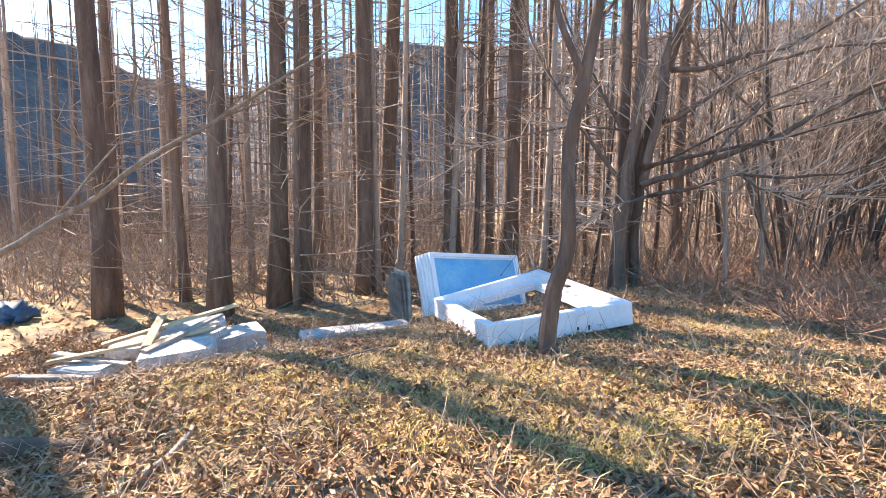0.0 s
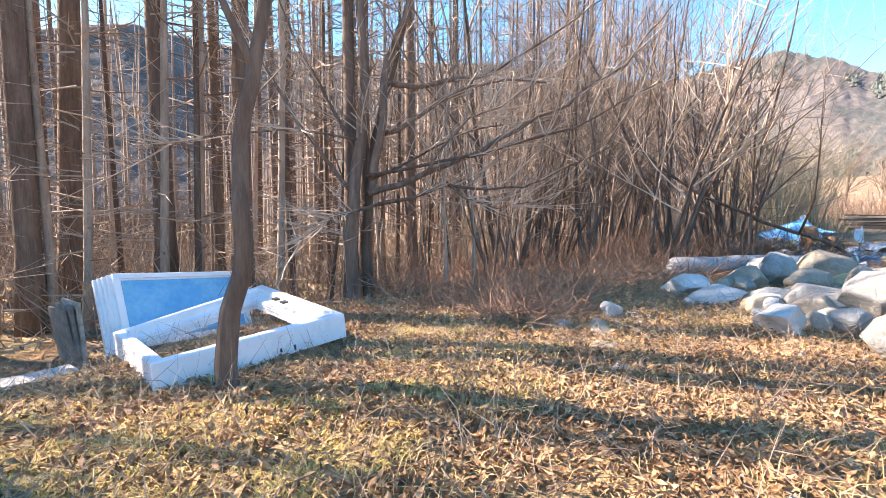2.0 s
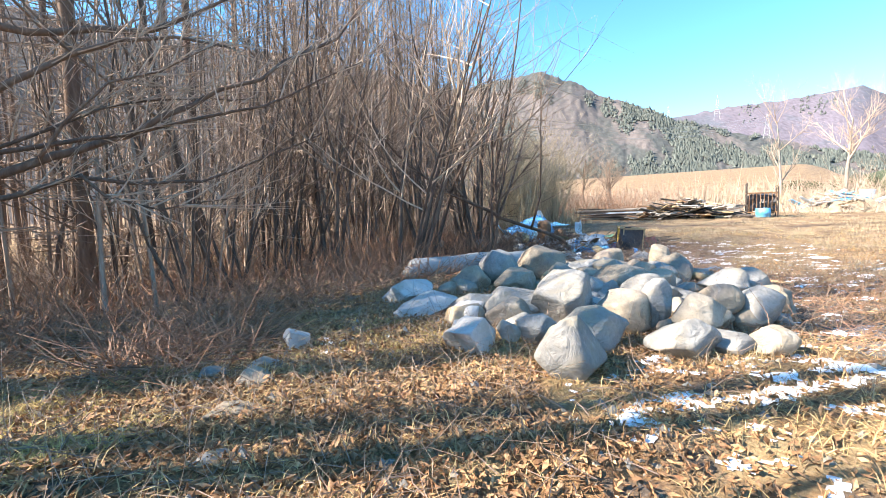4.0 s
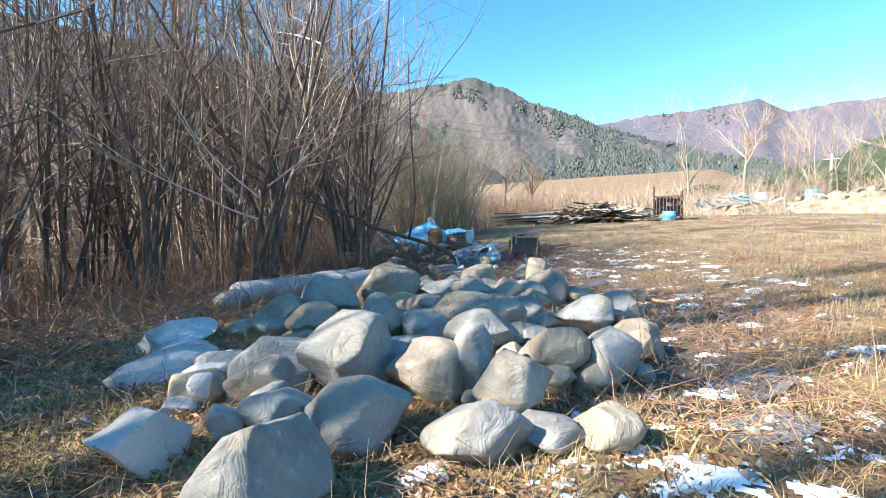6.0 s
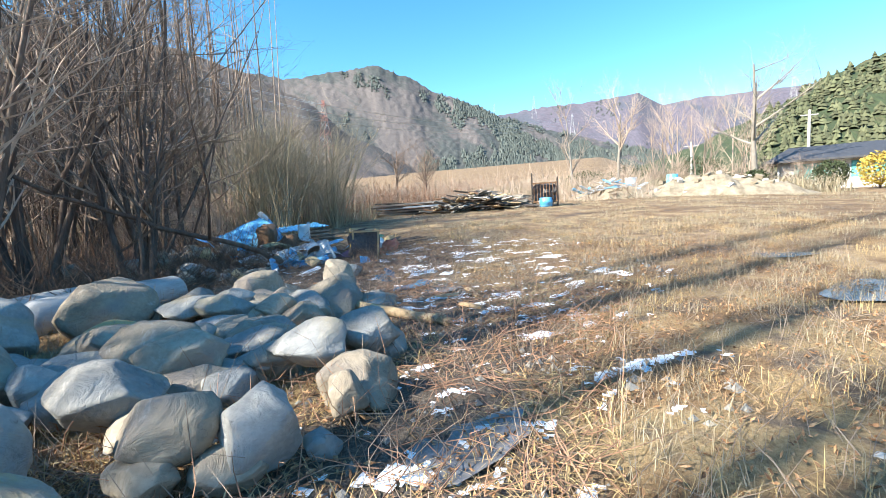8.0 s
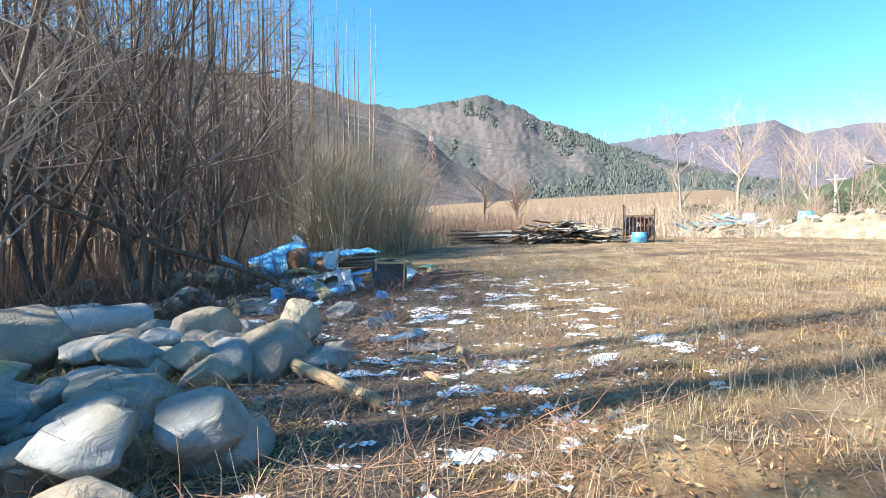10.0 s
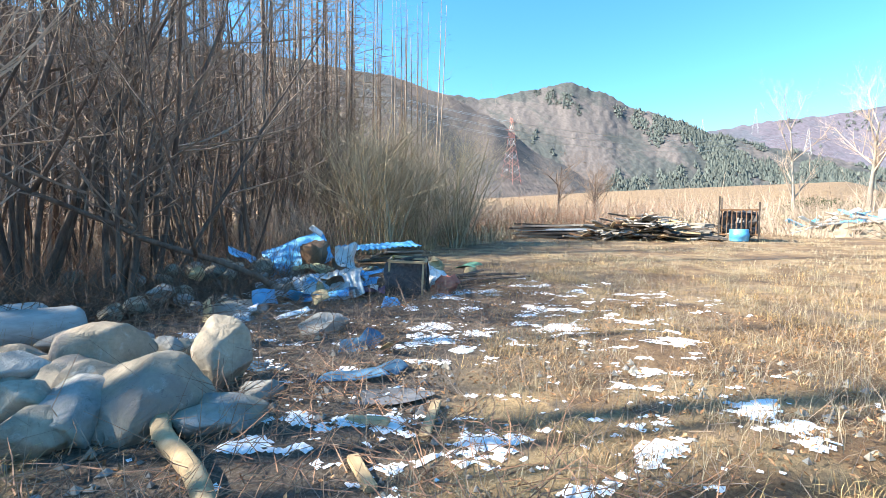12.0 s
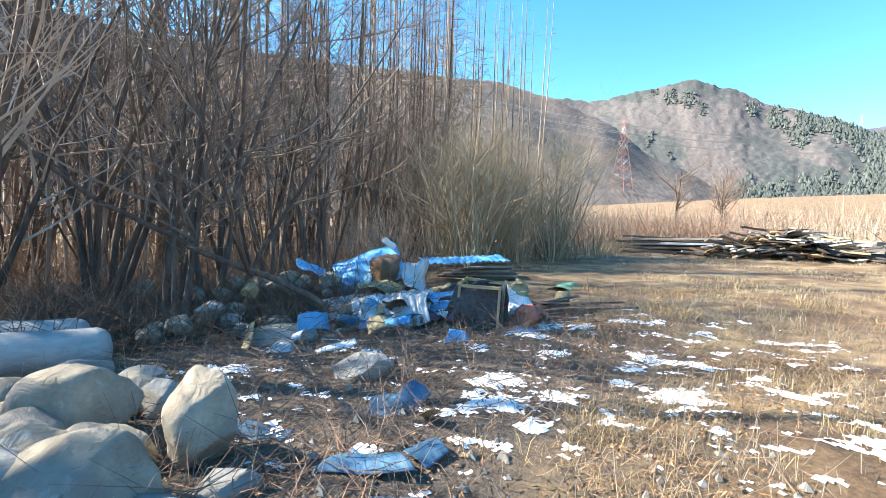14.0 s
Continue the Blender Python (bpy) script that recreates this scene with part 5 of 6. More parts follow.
scrap("blue_shard", sheet(0.62, 0.22, bend=1.0, crumple=0.03, seed=21, taper=0.5), TARP_BLUE, "long dark blue plastic shard", "plastic shard", 13.05, 2.12, 0.33, 4, -4, -35)
scrap("blue_shard", sheet(0.25, 0.2, bend=0.8, crumple=0.04, seed=22), TARP_BLUE, "small blue plastic shard", "plastic shard", 13.45, 2.05, 0.32, 10, 0, 10)
scrap("blue_shard", sheet(0.45, 0.2, bend=0.5, crumple=0.04, seed=23), TARP_BLUE, "flat blue plastic shard", "plastic shard", 12.6, 2.9, 0.34, 5, 0, -50)
scrap("green_net", sheet(1.0, 0.6, bend=0.6, crumple=0.14, seed=24), GREEN_NET, "faded green netting in dry grass", "net", 19.6, 6.2, 0.52, 0, 0, 25)
scrap("corrugated_sheet", sheet(1.0, 0.6, wave=0.025, waves=8, crumple=0.06, seed=25), STEEL_PALE, "pale corrugated sheet lying in the grass", "metal sheet", 18.9, 4.75, 0.46, 6, -6, -30)
scrap("tan_box", soft_box(0.3, 0.25, 0.2, 0.02, 0.03, 26, 1), SACK, "crushed tan cardboard box", "box", 18.1, 4.95, 0.50, 10, 20, 40)
rng_s = random.Random(5)
for k in range(16):
    scrap("slat", soft_box(rng_s.uniform(0.8, 1.6), 0.08, 0.025, 0.004, 0.01, k), WOOD_DARK, "dark weathered slat in a loose pile", "slat", 17.4 + rng_s.uniform(-0.5, 0.6), 4.45 + rng_s.uniform(-0.4, 0.4), 0.42 + 0.016 * k, rng_s.uniform(-8, 8), rng_s.uniform(-6, 6), -35 + rng_s.uniform(-35, 35), False, "loose slats")
for k in range(64):
    a, d = rng_s.uniform(0, 6.28), abs(rng_s.gauss(0, 0.85))
    x, y = 15.2 + 1.5 * d * math.cos(a), 5.4 + 1.2 * d * math.sin(a)
    m = rng_s.choice([STEEL_BLUE, PVC, STEEL_PALE, STEEL_BLUE, SACK, RUST, PVC])
    words = {"blue_painted_steel": "small crumpled blue scrap in the refuse", "white_plastic": "small white plastic scrap in the refuse", "galvanised_steel": "small silvery metal scrap in the refuse", "sack_cloth": "small tan cloth scrap in the refuse", "rust_brown_plastic": "small rusty scrap in the refuse"}
    place(solid("scrap", sheet(rng_s.uniform(0.12, 0.55), rng_s.uniform(0.08, 0.28), bend=rng_s.uniform(0.2, 1.5), crumple=0.06, seed=100 + k, nx=10, ny=6), m, words[m.name], "scrap", "small refuse", smooth=True), x, y, rng_s.uniform(-35, 35), rng_s.uniform(-35, 35), rng_s.uniform(0, 360), 0.07 + 0.22 * max(0.0, 1 - d))
for k in range(34):
    x, y = rng_s.uniform(11.6, 15.2), rng_s.uniform(5.6, 8.2)
    w = rng_s.uniform(0.15, 0.42)
    boulder(x, y, ground_z(x, y) + 0.12 + 0.25 * smooth01(5.6, 7, y) + rng_s.uniform(-0.05, 0.08), w, w * 0.8, w * 0.7, rng_s.uniform(0, 360), rng_s.choice([GREY_STONE, TAN_STONE, TAN_STONE]), "rubble stone in the bank under the thicket")
boulder(13.26, 6.19, 0.86, 0.21, 0.19, 0.19, 0, SACK, "ochre yellow lump on the stone bank")

# loose stones by the path
for x, y, z, w, d, h2, m in ((5.5, 4.55, 0.34, 0.36, 0.22, 0.2, PALE_STONE), (3.95, 3.03, 0.20, 0.34, 0.22, 0.14, GREY_STONE), (4.75, 4.0, 0.24, 0.40, 0.3, 0.2, TAN_STONE), (5.0, 4.25, 0.24, 0.5, 0.25, 0.16, GREY_STONE), (4.35, 3.55, 0.22, 0.5, 0.3, 0.16, TAN_STONE), (3.35, 2.65, 0.19, 0.22, 0.2, 0.12, GREY_STONE), (3.95, 2.62, 0.19, 0.14, 0.12, 0.12, TAN_STONE), (5.6, 1.2, 0.2, 0.13, 0.12, 0.1, TAN_STONE), (3.0, 1.55, 0.16, 0.16, 0.12, 0.1, GREY_STONE), (5.2, 0.55, 0.19, 0.15, 0.12, 0.1, TAN_STONE), (9.6, -1.9, 0.22, 0.16, 0.14, 0.1, PALE_STONE), (4.6, 4.4, 0.25, 0.3, 0.2, 0.14, GREY_STONE)):
    boulder(x, y, z - 0.06, w * 0.85, d, h2, 40 * x, m, "loose stone half sunk in dry grass")


# ---- far side of the field ----
def timber_pile():
    rng = random.Random(21)
    k = 0
    for k in range(22):
        ln = rng.uniform(4.0, 5.4)
        u = k % 6
        x, y = 30.9 + 0.22 * u + rng.uniform(-0.1, 0.1), 9.7 - 0.05 * u + rng.uniform(-0.2, 0.2)
        scrap("long_board", soft_box(ln, 0.22, 0.09, 0.01, 0.01, k), rng.choice([WOOD_DARK, WOOD_DARK, STEEL_PALE, WOOD_GREY]), "long dark board in a flat stack", "board", x, y, ground_z(x, y) + 0.05 + 0.18 * (k // 6), 0, rng.uniform(-2, 2), -62 + rng.uniform(-4, 4), False, "flat timber stack")
    for k in range(210):
        u = rng.gauss(0.5, 0.22)
        x, y = 31.2 + 1.6 * u + rng.uniform(-1.0, 1.0), 8.6 - 4.6 * u + rng.uniform(-0.4, 0.4)
        hz = max(0.05, 1.05 - abs(u - 0.5) * 1.6) * rng.uniform(0.05, 1.0)
        scrap("broken_board", soft_box(rng.uniform(0.6, 2.4), rng.uniform(0.1, 0.25), 0.05, 0, 0), rng.choice([WOOD_GREY, WOOD_DARK, WOOD_GREY, WOOD_RAW, FOAM, RUST]), "broken weathered board in a scrap heap", "board", x, y, ground_z(x, y) + hz, rng.uniform(-22, 22), rng.uniform(-15, 15), rng.uniform(0, 180), False, "scrap timber heap")


timber_pile()


def rusty_cage():
    t = thing("wire_cage", pose(33.7, 2.9, ground_z(33.7, 2.9), 0, 0, 8), "dark rusty cage stacked beside the timber heap", "cage")
    g = Geo()
    lump = soft_box(1.15, 1.25, 0.95, 0.08, 0.16, 4, 4)
    g.add([v + Vector((0, 0, 0.22)) for v in lump.v], lump.f)
    part("load", g, BLACK, t, "dark packed scrap")
    for k in range(8):
        g = Geo()
        g.box(Matrix.Translation((-0.64, -0.6 + 0.17 * k, 0.77)), 0.03, 0.03, 1.0)
        part("bar", g, RUST, t)
    for sx in (-1, 1):
        for sy in (-1, 1):
            g = Geo()
            g.box(Matrix.Translation((sx * 0.64, sy * 0.70, 0.78 + 0.12 * (sy > 0))), 0.06, 0.06, 1.6 + 0.3 * (sy > 0))
            part("post", g, WOOD_DARK, t)
    for z in (0.25, 1.28):
        for sy in (-1, 1):
            g = Geo()
            g.box(Matrix.Translation((0, sy * 0.70, z)), 1.3, 0.05, 0.06)
            part("rail", g, RUST, t)
        for sx in (-1, 1):
            g = Geo()
            g.box(Matrix.Translation((sx * 0.64, 0, z)), 0.05, 1.36, 0.06)
            part("rail", g, RUST, t)


rusty_cage()
for k in range(6):
    scrap("crate_board", soft_box(1.0, 0.5, 0.1, 0.01, 0.02, k), WOOD_GREY, "grey board stacked beside the cage", "board", 33.2, 4.2, ground_z(33.2, 4.2) + 0.12 * k, 0, 3 * (-1) ** k, 10 * k, False, "boards by the cage")


def barrel(x, y, r, h, material, label):
    g = Geo()
    g.tube([(0, 0, z) for z in (0, 0.02, h * 0.33, h * 0.36, h * 0.66, h * 0.69, h - 0.02, h)], [r * k for k in (0.95, 1, 1, 1.05, 1.05, 1, 1, 0.95)], 20)
    scrap("barrel", g, material, label, "barrel", x, y, ground_z(x, y), 0, 0, 0, True, "barrels")


barrel(32.9, 2.75, 0.34, 0.5, STEEL_BLUE, "cut-down blue barrel by the timber heap")
barrel(42.2, -1.9, 0.4, 1.25, STEEL_PALE, "silvery water tank behind the rubble")
barrel(43.0, -4.6, 0.36, 1.35, STEEL_BLUE, "blue water tank behind the rubble")


def rubble():
    """Pale rubble and torn sheets heaped at the end of the field."""
    rng = random.Random(31)
    for cx, cy, rx, ry, hz, nme in ((40.6, -0.6, 1.6, 2.6, 1.25, "a"), (41.4, -7.0, 1.9, 4.8, 1.6, "b")):
        g = Geo()
        n = 40
        for j in range(n + 1):
            for i in range(n + 1):
                u, v = i / n * 2 - 1, j / n * 2 - 1
                r = min(1.0, math.hypot(u, v))
                x, y = cx + u * rx * 1.2, cy + v * ry * 1.2
                z = hz * max(0, 1 - r * r) * (0.7 + 0.5 * noise.noise(Vector((x * 0.9, y * 0.9, 2)))) + 0.16 * noise.noise(Vector((x * 3, y * 3, 5))) * (1 - r)
                g.v.append((x, y, ground_z(x, y) + z - 0.03))
        w = n + 1
        g.f = [(j * w + i, j * w + i + 1, (j + 1) * w + i + 1, (j + 1) * w + i) for j in range(n) for i in range(n)]
        solid("rubble_mound", g, RUBBLE, "pale heap of broken plaster and earth", "rubble heap", "rubble heaps")
        for k in range(70):
            a, d = rng.uniform(0, 6.28), math.sqrt(rng.uniform(0, 1))
            x, y = cx + rx * d * math.cos(a), cy + ry * d * math.sin(a)
            w2 = rng.uniform(0.15, 0.5)
            m = rng.choice([RUBBLE, RUBBLE, CONCRETE, RUBBLE] if nme == "b" else [STEEL_PALE, RUBBLE, STEEL_BLUE, WOOD_GREY, STEEL_PALE])
            ln = w2 if nme == "b" else rng.uniform(0.5, 2.0)
            ob = solid("rubble_piece", soft_box(ln, w2 * 0.7, w2 * (0.5 if nme == "b" else 0.12), 0, 0.0, k), m, "broken piece of building rubble", "rubble", "rubble pieces")
            ob.matrix_world = pose(x, y, ground_z(x, y) + hz * (1 - d * d) * 0.8, rng.uniform(-30, 30), rng.uniform(-30, 30), rng.uniform(0, 180))


rubble()


def house():
    """A low white house with a dark tiled roof and teal windows."""
    x, y = 52.0, -20.0
    t = thing("house", pose(x, y, ground_z(x, y) - 0.1, 0, 0, -17), "low white house with dark tiled roof and teal windows", "house")
    g = Geo()
    g.box(Matrix.Translation((3.0, -2.0, 1.35)), 6.0, 17.0, 2.7)
    part("wall", g, PLASTER, t, "white plastered wall")
    g = Geo()
    hw, ln, e, rdg = 3.9, 18.6, 2.55, 3.75
    c = [(3.0 - hw, -2 - ln / 2, e), (3.0 + hw, -2 - ln / 2, e), (3.0 + hw, -2 + ln / 2, e), (3.0 - hw, -2 + ln / 2, e), (3.0, -2 - ln / 2 + 1.5, rdg), (3.0, -2 + ln / 2 - 1.5, rdg)]
    c += [(a, b, z - 0.16) for a, b, z in c[:4]]
    g.add([Vector(p) for p in c], [(0, 1, 4), (1, 2, 5, 4), (2, 3, 5), (3, 0, 4, 5), (6, 7, 1, 0), (7, 8, 2, 1), (8, 9, 3, 2), (9, 6, 0, 3), (9, 8, 7, 6)])
    part("roof", g, ROOF, t, "dark tiled hipped roof")
    for k in range(4):
        w = Geo()
        w.box(Matrix.Translation((-0.03, 4.2 - 3.6 * k, 1.55)), 0.08, 2.4, 1.3)
        win = part("window", w, TEAL, t, "teal glazed window")
        f = Geo()
        f.box(Matrix.Translation((-0.06, 4.2 - 3.6 * k, 1.55)), 0.1, 0.08, 1.4)
        part("frame", f, PLASTER, win)
    g = Geo()
    g.box(Matrix.Translation((-0.6, -2.0, 0.45)), 0.3, 16.0, 0.9)
    part("low_wall", g, PLASTER, t, "low white terrace wall")


house()


def leaf_bush(x, y, r, h, material, label, seed):
    """A bush: short stems and a loose crown of many small leaves."""
    rng = random.Random(seed)
    t = thing("bush", Matrix.Translation((x, y, ground_z(x, y) - 0.05)), label, "bush", "evergreen bushes")
    g = Geo()
    for k in range(5):
        a = rng.uniform(0, 6.28)
        g.tube([(0, 0, 0), (0.3 * r * math.cos(a), 0.3 * r * math.sin(a), h * 0.5), (0.6 * r * math.cos(a), 0.6 * r * math.sin(a), h * 0.85)], [0.05, 0.035, 0.01], 5)
    part("stem", g, BARK, t)
    c = Geo()
    for k in range(2600):
        d = Vector((rng.gauss(0, 1), rng.gauss(0, 1), rng.gauss(0, 1))).normalized()
        s = rng.uniform(0.45, 1.0) ** 0.5 * (1 + 0.28 * noise.noise(d * 2.2 + Vector((seed, 0, 0))))
        p = Vector((d.x * r * s, d.y * r * s, h * 0.55 + d.z * h * 0.45 * s))
        if p.z < 0.08:
            continue
        a, b = Vector((rng.uniform(-1, 1), rng.uniform(-1, 1), rng.uniform(-1, 1))) * 0.10, Vector((rng.uniform(-1, 1), rng.uniform(-1, 1), rng.uniform(-1, 1))) * 0.10
        c.add([p, p + a, p + a + b, p + b], [(0, 1, 2, 3)])
    part("crown", c, material, t)


leaf_bush(47.5, -15.2, 1.1, 2.2, PINE, "dark green clipped garden bush by the house", 1)
leaf_bush(46.6, -17.6, 1.25, 2.5, GOLD_LEAF, "golden-leaved garden bush by the house", 2)
leaf_bush(49.0, -11.0, 0.9, 1.7, PINE, "dark green garden bush by the house", 3)
leaf_bush(60.0, 2.0, 2.2, 2.2, PINE, "dark evergreen scrub behind the field", 4)
leaf_bush(58.0, -8.5, 2.4, 3.2, PINE, "dark evergreen scrub behind the field", 5)
leaf_bush(62.0, -2.5, 2.6, 2.4, PINE, "dark evergreen scrub behind the field", 6)


def far_tree(x, y, height, radius, bark, twig, seed, label, kids=8, spread=0.45):
    rng = random.Random(seed)
    t = thing("bare_tree", Matrix.Translation((x, y, ground_z(x, y))), label, "tree", "bare field trees")
    g, c = Geo(), Geo()
    grow(g, rng, Vector((0, 0, -0.2)), Vector((rng.uniform(-0.1, 0.1), rng.uniform(-0.1, 0.1), 1)), height, radius, 3, 8, 0.16, kids, spread, 0.15, c)
    part("trunk", g, bark, t, smooth=True)
    part("crown", c, twig, t, "bare spreading branches")


BIRCH = mat("white_bark", [(0.22, 0.19, 0.155), (0.34, 0.31, 0.265)], 4, 0.8, bump=0.2)
far_tree(50.7, -11.4, 10.0, 0.27, BIRCH, BIRCH, 1, "tall white-barked bare tree by the house", 8, 0.65)
far_tree(56.8, 3.2, 8.0, 0.16, BIRCH, TWIG_PALE, 2, "pale bare tree beyond the field")
far_tree(51.9, -1.2, 7.0, 0.2, BIRCH, TWIG_PALE, 3, "pale bare tree beyond the field", 9, 0.5)
far_tree(46.0, 18.2, 5.2, 0.16, BARK, TWIG, 4, "dark crooked orchard tree", 9, 0.65)
far_tree(52.0, 17.5, 5.0, 0.16, BARK, TWIG, 5, "dark crooked orchard tree", 9, 0.65)
far_tree(58.0, 20.0, 5.5, 0.15, BARK_GREY, TWIG, 6, "bare crooked orchard tree", 9, 0.6)
for k in range(11):
    far_tree(53.5 + (k * 37 % 7), -4.5 - 0.85 * k, 5.5 + (k * 13 % 4) * 0.7, 0.09, BARK_PALE, TWIG_PALE, 20 + k, "slender bare tree in a row beyond the rubble", 7, 0.4)


def pylon(x, y, z, h, w, material, label):
    t = thing("pylon", Matrix.Translation((x, y, z)), label, "pylon", "power pylons")
    legs = [(sx, sy) for sx in (-1, 1) for sy in (-1, 1)]
    r = w * 0.013
    for sx, sy in legs:
        g = Geo()
        g.tube([(sx * w / 2, sy * w / 2, -8), (sx * w * 0.16, sy * w * 0.16, h * 0.6), (sx * w * 0.05, sy * w * 0.05, h)], [r, r * 0.8, r * 0.5], 4)
        part("leg", g, material, t)
    for k in range(9):
        z0, z1 = h * k / 9, h * (k + 1) / 9
        def wid(zz):
            return w / 2 * (1 - zz / (h * 0.6) * 0.68) if zz < h * 0.6 else w / 2 * (0.32 - 0.22 * (zz / h - 0.6) / 0.4)
        g = Geo()
        for sx, sy, tx, ty in ((-1, -1, 1, -1), (1, -1, 1, 1), (1, 1, -1, 1), (-1, 1, -1, -1)):
            a, b = wid(z0), wid(z1)
            g.tube([(sx * a, sy * a, z0), (tx * b, ty * b, z1)], [r * 0.5] * 2, 3)
            g.tube([(tx * a, ty * a, z0), (sx * b, sy * b, z1)], [r * 0.5] * 2, 3)
        part("lattice", g, PYLON_WHITE if (k % 2 and material is PYLON_RED) else material, t)
    for zz in (0.68, 0.8, 0.92):
        g = Geo()
        g.tube([(-w * 0.45, w * 0.25, h * zz), (0, 0, h * zz + h * 0.012), (w * 0.45, -w * 0.25, h * zz)], [r * 0.4, r * 0.8, r * 0.4], 4)
        part("cross_arm", g, material, t)


pylon(260, 168, 29, 40.5, 11, PYLON_RED, "red and white lattice power pylon")
pylon(606, 45, 70, 30, 9, PYLON_WHITE, "pale lattice power pylon on the slope")
pylon(786, 184, 136, 24, 7, PYLON_WHITE, "distant pale pylon on the ridge")
pylon(897, 135, 156, 32, 9, PYLON_WHITE, "distant pale pylon on the ridge")
pylon(178, -52, 24, 9, 3, PYLON_WHITE, "pale pylon above the pine hill")
g = Geo()
for arm, zz in ((-4.5, 0.92), (4.5, 0.92), (-4.5, 0.8), (4.5, 0.8), (-4.5, 0.68), (4.5, 0.68)):
    a, b = Vector((260 + arm, 168 - arm * 0.5, 29 + 40.5 * zz)), Vector((606 + arm, 45 - arm * 0.5, 70 + 30 * zz))
    pts = [a.lerp(b, i / 16) - Vector((0, 0, 11 * math.sin(math.pi * i / 16))) for i in range(17)]
    g.tube(pts, [0.09] * 17, 3)
    c = Vector((90 + arm, 330, 95 + 40 * zz))
    pts = [a.lerp(c, i / 16) - Vector((0, 0, 8 * math.sin(math.pi * i / 16))) for i in range(17)]
    g.tube(pts, [0.08] * 17, 3)
solid("power_lines", g, STEEL_PALE, "power lines strung between the pylons", "cable", kind="stuff")
for x, y, hgt in ((64.0, -19.2, 7.6), (66.0, -9.0, 5.0)):
    t = thing("utility_pole", Matrix.Translation((x, y, ground_z(x, y) - 0.1)), "grey concrete utility pole", "utility pole", "utility poles")
    g = Geo()
    g.tube([(0, 0, 0), (0, 0, hgt)], [0.17, 0.11], 10)
    part("pole", g, CONCRETE, t, smooth=True)
    g = Geo()
    g.box(Matrix.Translation((0, 0, hgt - 0.5)), 0.1, 1.5, 0.1)
    part("cross_arm", g, CONCRETE, t)


# ---- ground cover ----
NR = np.random.RandomState(3)
GZ = np.vectorize(ground_z)


def noise2(x, y, s, o=0.0):
    return np.array([noise.noise(Vector((a * s + o, b * s - o, o))) for a, b in zip(x, y)])


def stuff(name, verts, faces, material, label, category):
    me = bpy.data.meshes.new(name)
    me.from_pydata(verts.reshape(-1, 3).tolist(), [], faces)
    me.materials.append(material)
    ob = new(name, me)
    return tagged(ob, label, category, kind="stuff")


def clear_of_mud(x, y):
    """True away from the muddy ground round the refuse."""
    wave = 0.6 * noise2(x, y, 1.5, 11)
    ok = ((x - 14.4) / 2.6) ** 2 + ((y - 5.0) / 3.0) ** 2 + wave > 1.0
    for cx, cy, reach in MUD[1:]:
        ok &= ((x - cx) / reach) ** 2 + ((y - cy) / reach) ** 2 + wave > 0.8
    return ok


def spots(n, x0, x1, y0, y1, keep=None):
    x, y = NR.uniform(x0, x1, n), NR.uniform(y0, y1, n)
    if keep is not None:
        k = keep(x, y)
        x, y = x[k], y[k]
    return x, y, GZ(x, y)


def blades(name, x, y, z, length, width, lean, material, label, category):
    """Grass blades, each a bent strip of two pieces."""
    n = len(x)
    a = NR.uniform(0, 2 * np.pi, n)
    tilt = np.abs(NR.normal(lean, 0.35, n)).clip(0, 1.5)
    ln = length * NR.uniform(0.45, 1.3, n)
    d = np.stack([np.cos(a) * np.sin(tilt), np.sin(a) * np.sin(tilt), np.cos(tilt)], 1)
    d2 = d + np.stack([np.cos(a) * 0.5, np.sin(a) * 0.5, -0.5 * np.ones(n)], 1)
    s = np.stack([-np.sin(a), np.cos(a), NR.uniform(-0.4, 0.4, n)], 1) * (width * NR.uniform(0.6, 1.3, n))[:, None]
    p0 = np.stack([x, y, z - 0.005], 1)
    p1 = p0 + d * (ln * 0.55)[:, None]
    p2 = p1 + d2 * (ln * 0.45)[:, None]
    p2[:, 2] = np.maximum(p2[:, 2], z + 0.008)
    v = np.stack([p0 - s, p0 + s, p1 + s * 0.8, p1 - s * 0.8, p2], 1)
    f = []
    for i in range(n):
        k = i * 5
        f.append((k, k + 1, k + 2, k + 3))
        f.append((k + 3, k + 2, k + 4))
    stuff(name, v, f, material, label, category)


def leaves(name, x, y, z, size, material, label):
    """Curled dead leaves lying at all angles."""
    n = len(x)
    a = NR.uniform(0, 2 * np.pi, n)
    L = size * NR.uniform(0.5, 1.4, n)
    W = L * NR.uniform(0.28, 0.5, n)
    tip = NR.normal(0, 0.65, n)
    roll = NR.normal(0, 0.75, n)
    u = np.stack([np.cos(a) * np.cos(tip), np.sin(a) * np.cos(tip), np.sin(tip)], 1)
    s = np.stack([-np.sin(a) * np.cos(roll), np.cos(a) * np.cos(roll), np.sin(roll)], 1)
    up2 = np.cross(u, s)
    c = np.stack([x, y, z + 0.012 + np.abs(NR.normal(0, 0.018, n))], 1)
    curl = NR.uniform(-0.2, 0.8, n) * L
    def at(i, j, k):
        return c + u * (L * i)[:, None] + s * (W * j)[:, None] + up2 * (curl * k)[:, None]
    v = np.stack([at(-0.5, 0, 0.3), at(-0.1, 0.5, 0.35), at(0.5, 0, 0.3), at(-0.1, -0.5, 0.35), at(0.0, 0, 0)], 1)
    f = []
    for i in range(n):
        k = i * 5
        f += [(k, k + 4, k + 1), (k + 1, k + 4, k + 2), (k + 2, k + 4, k + 3), (k + 3, k + 4, k)]
    stuff(name, v, f, material, label, "leaves")


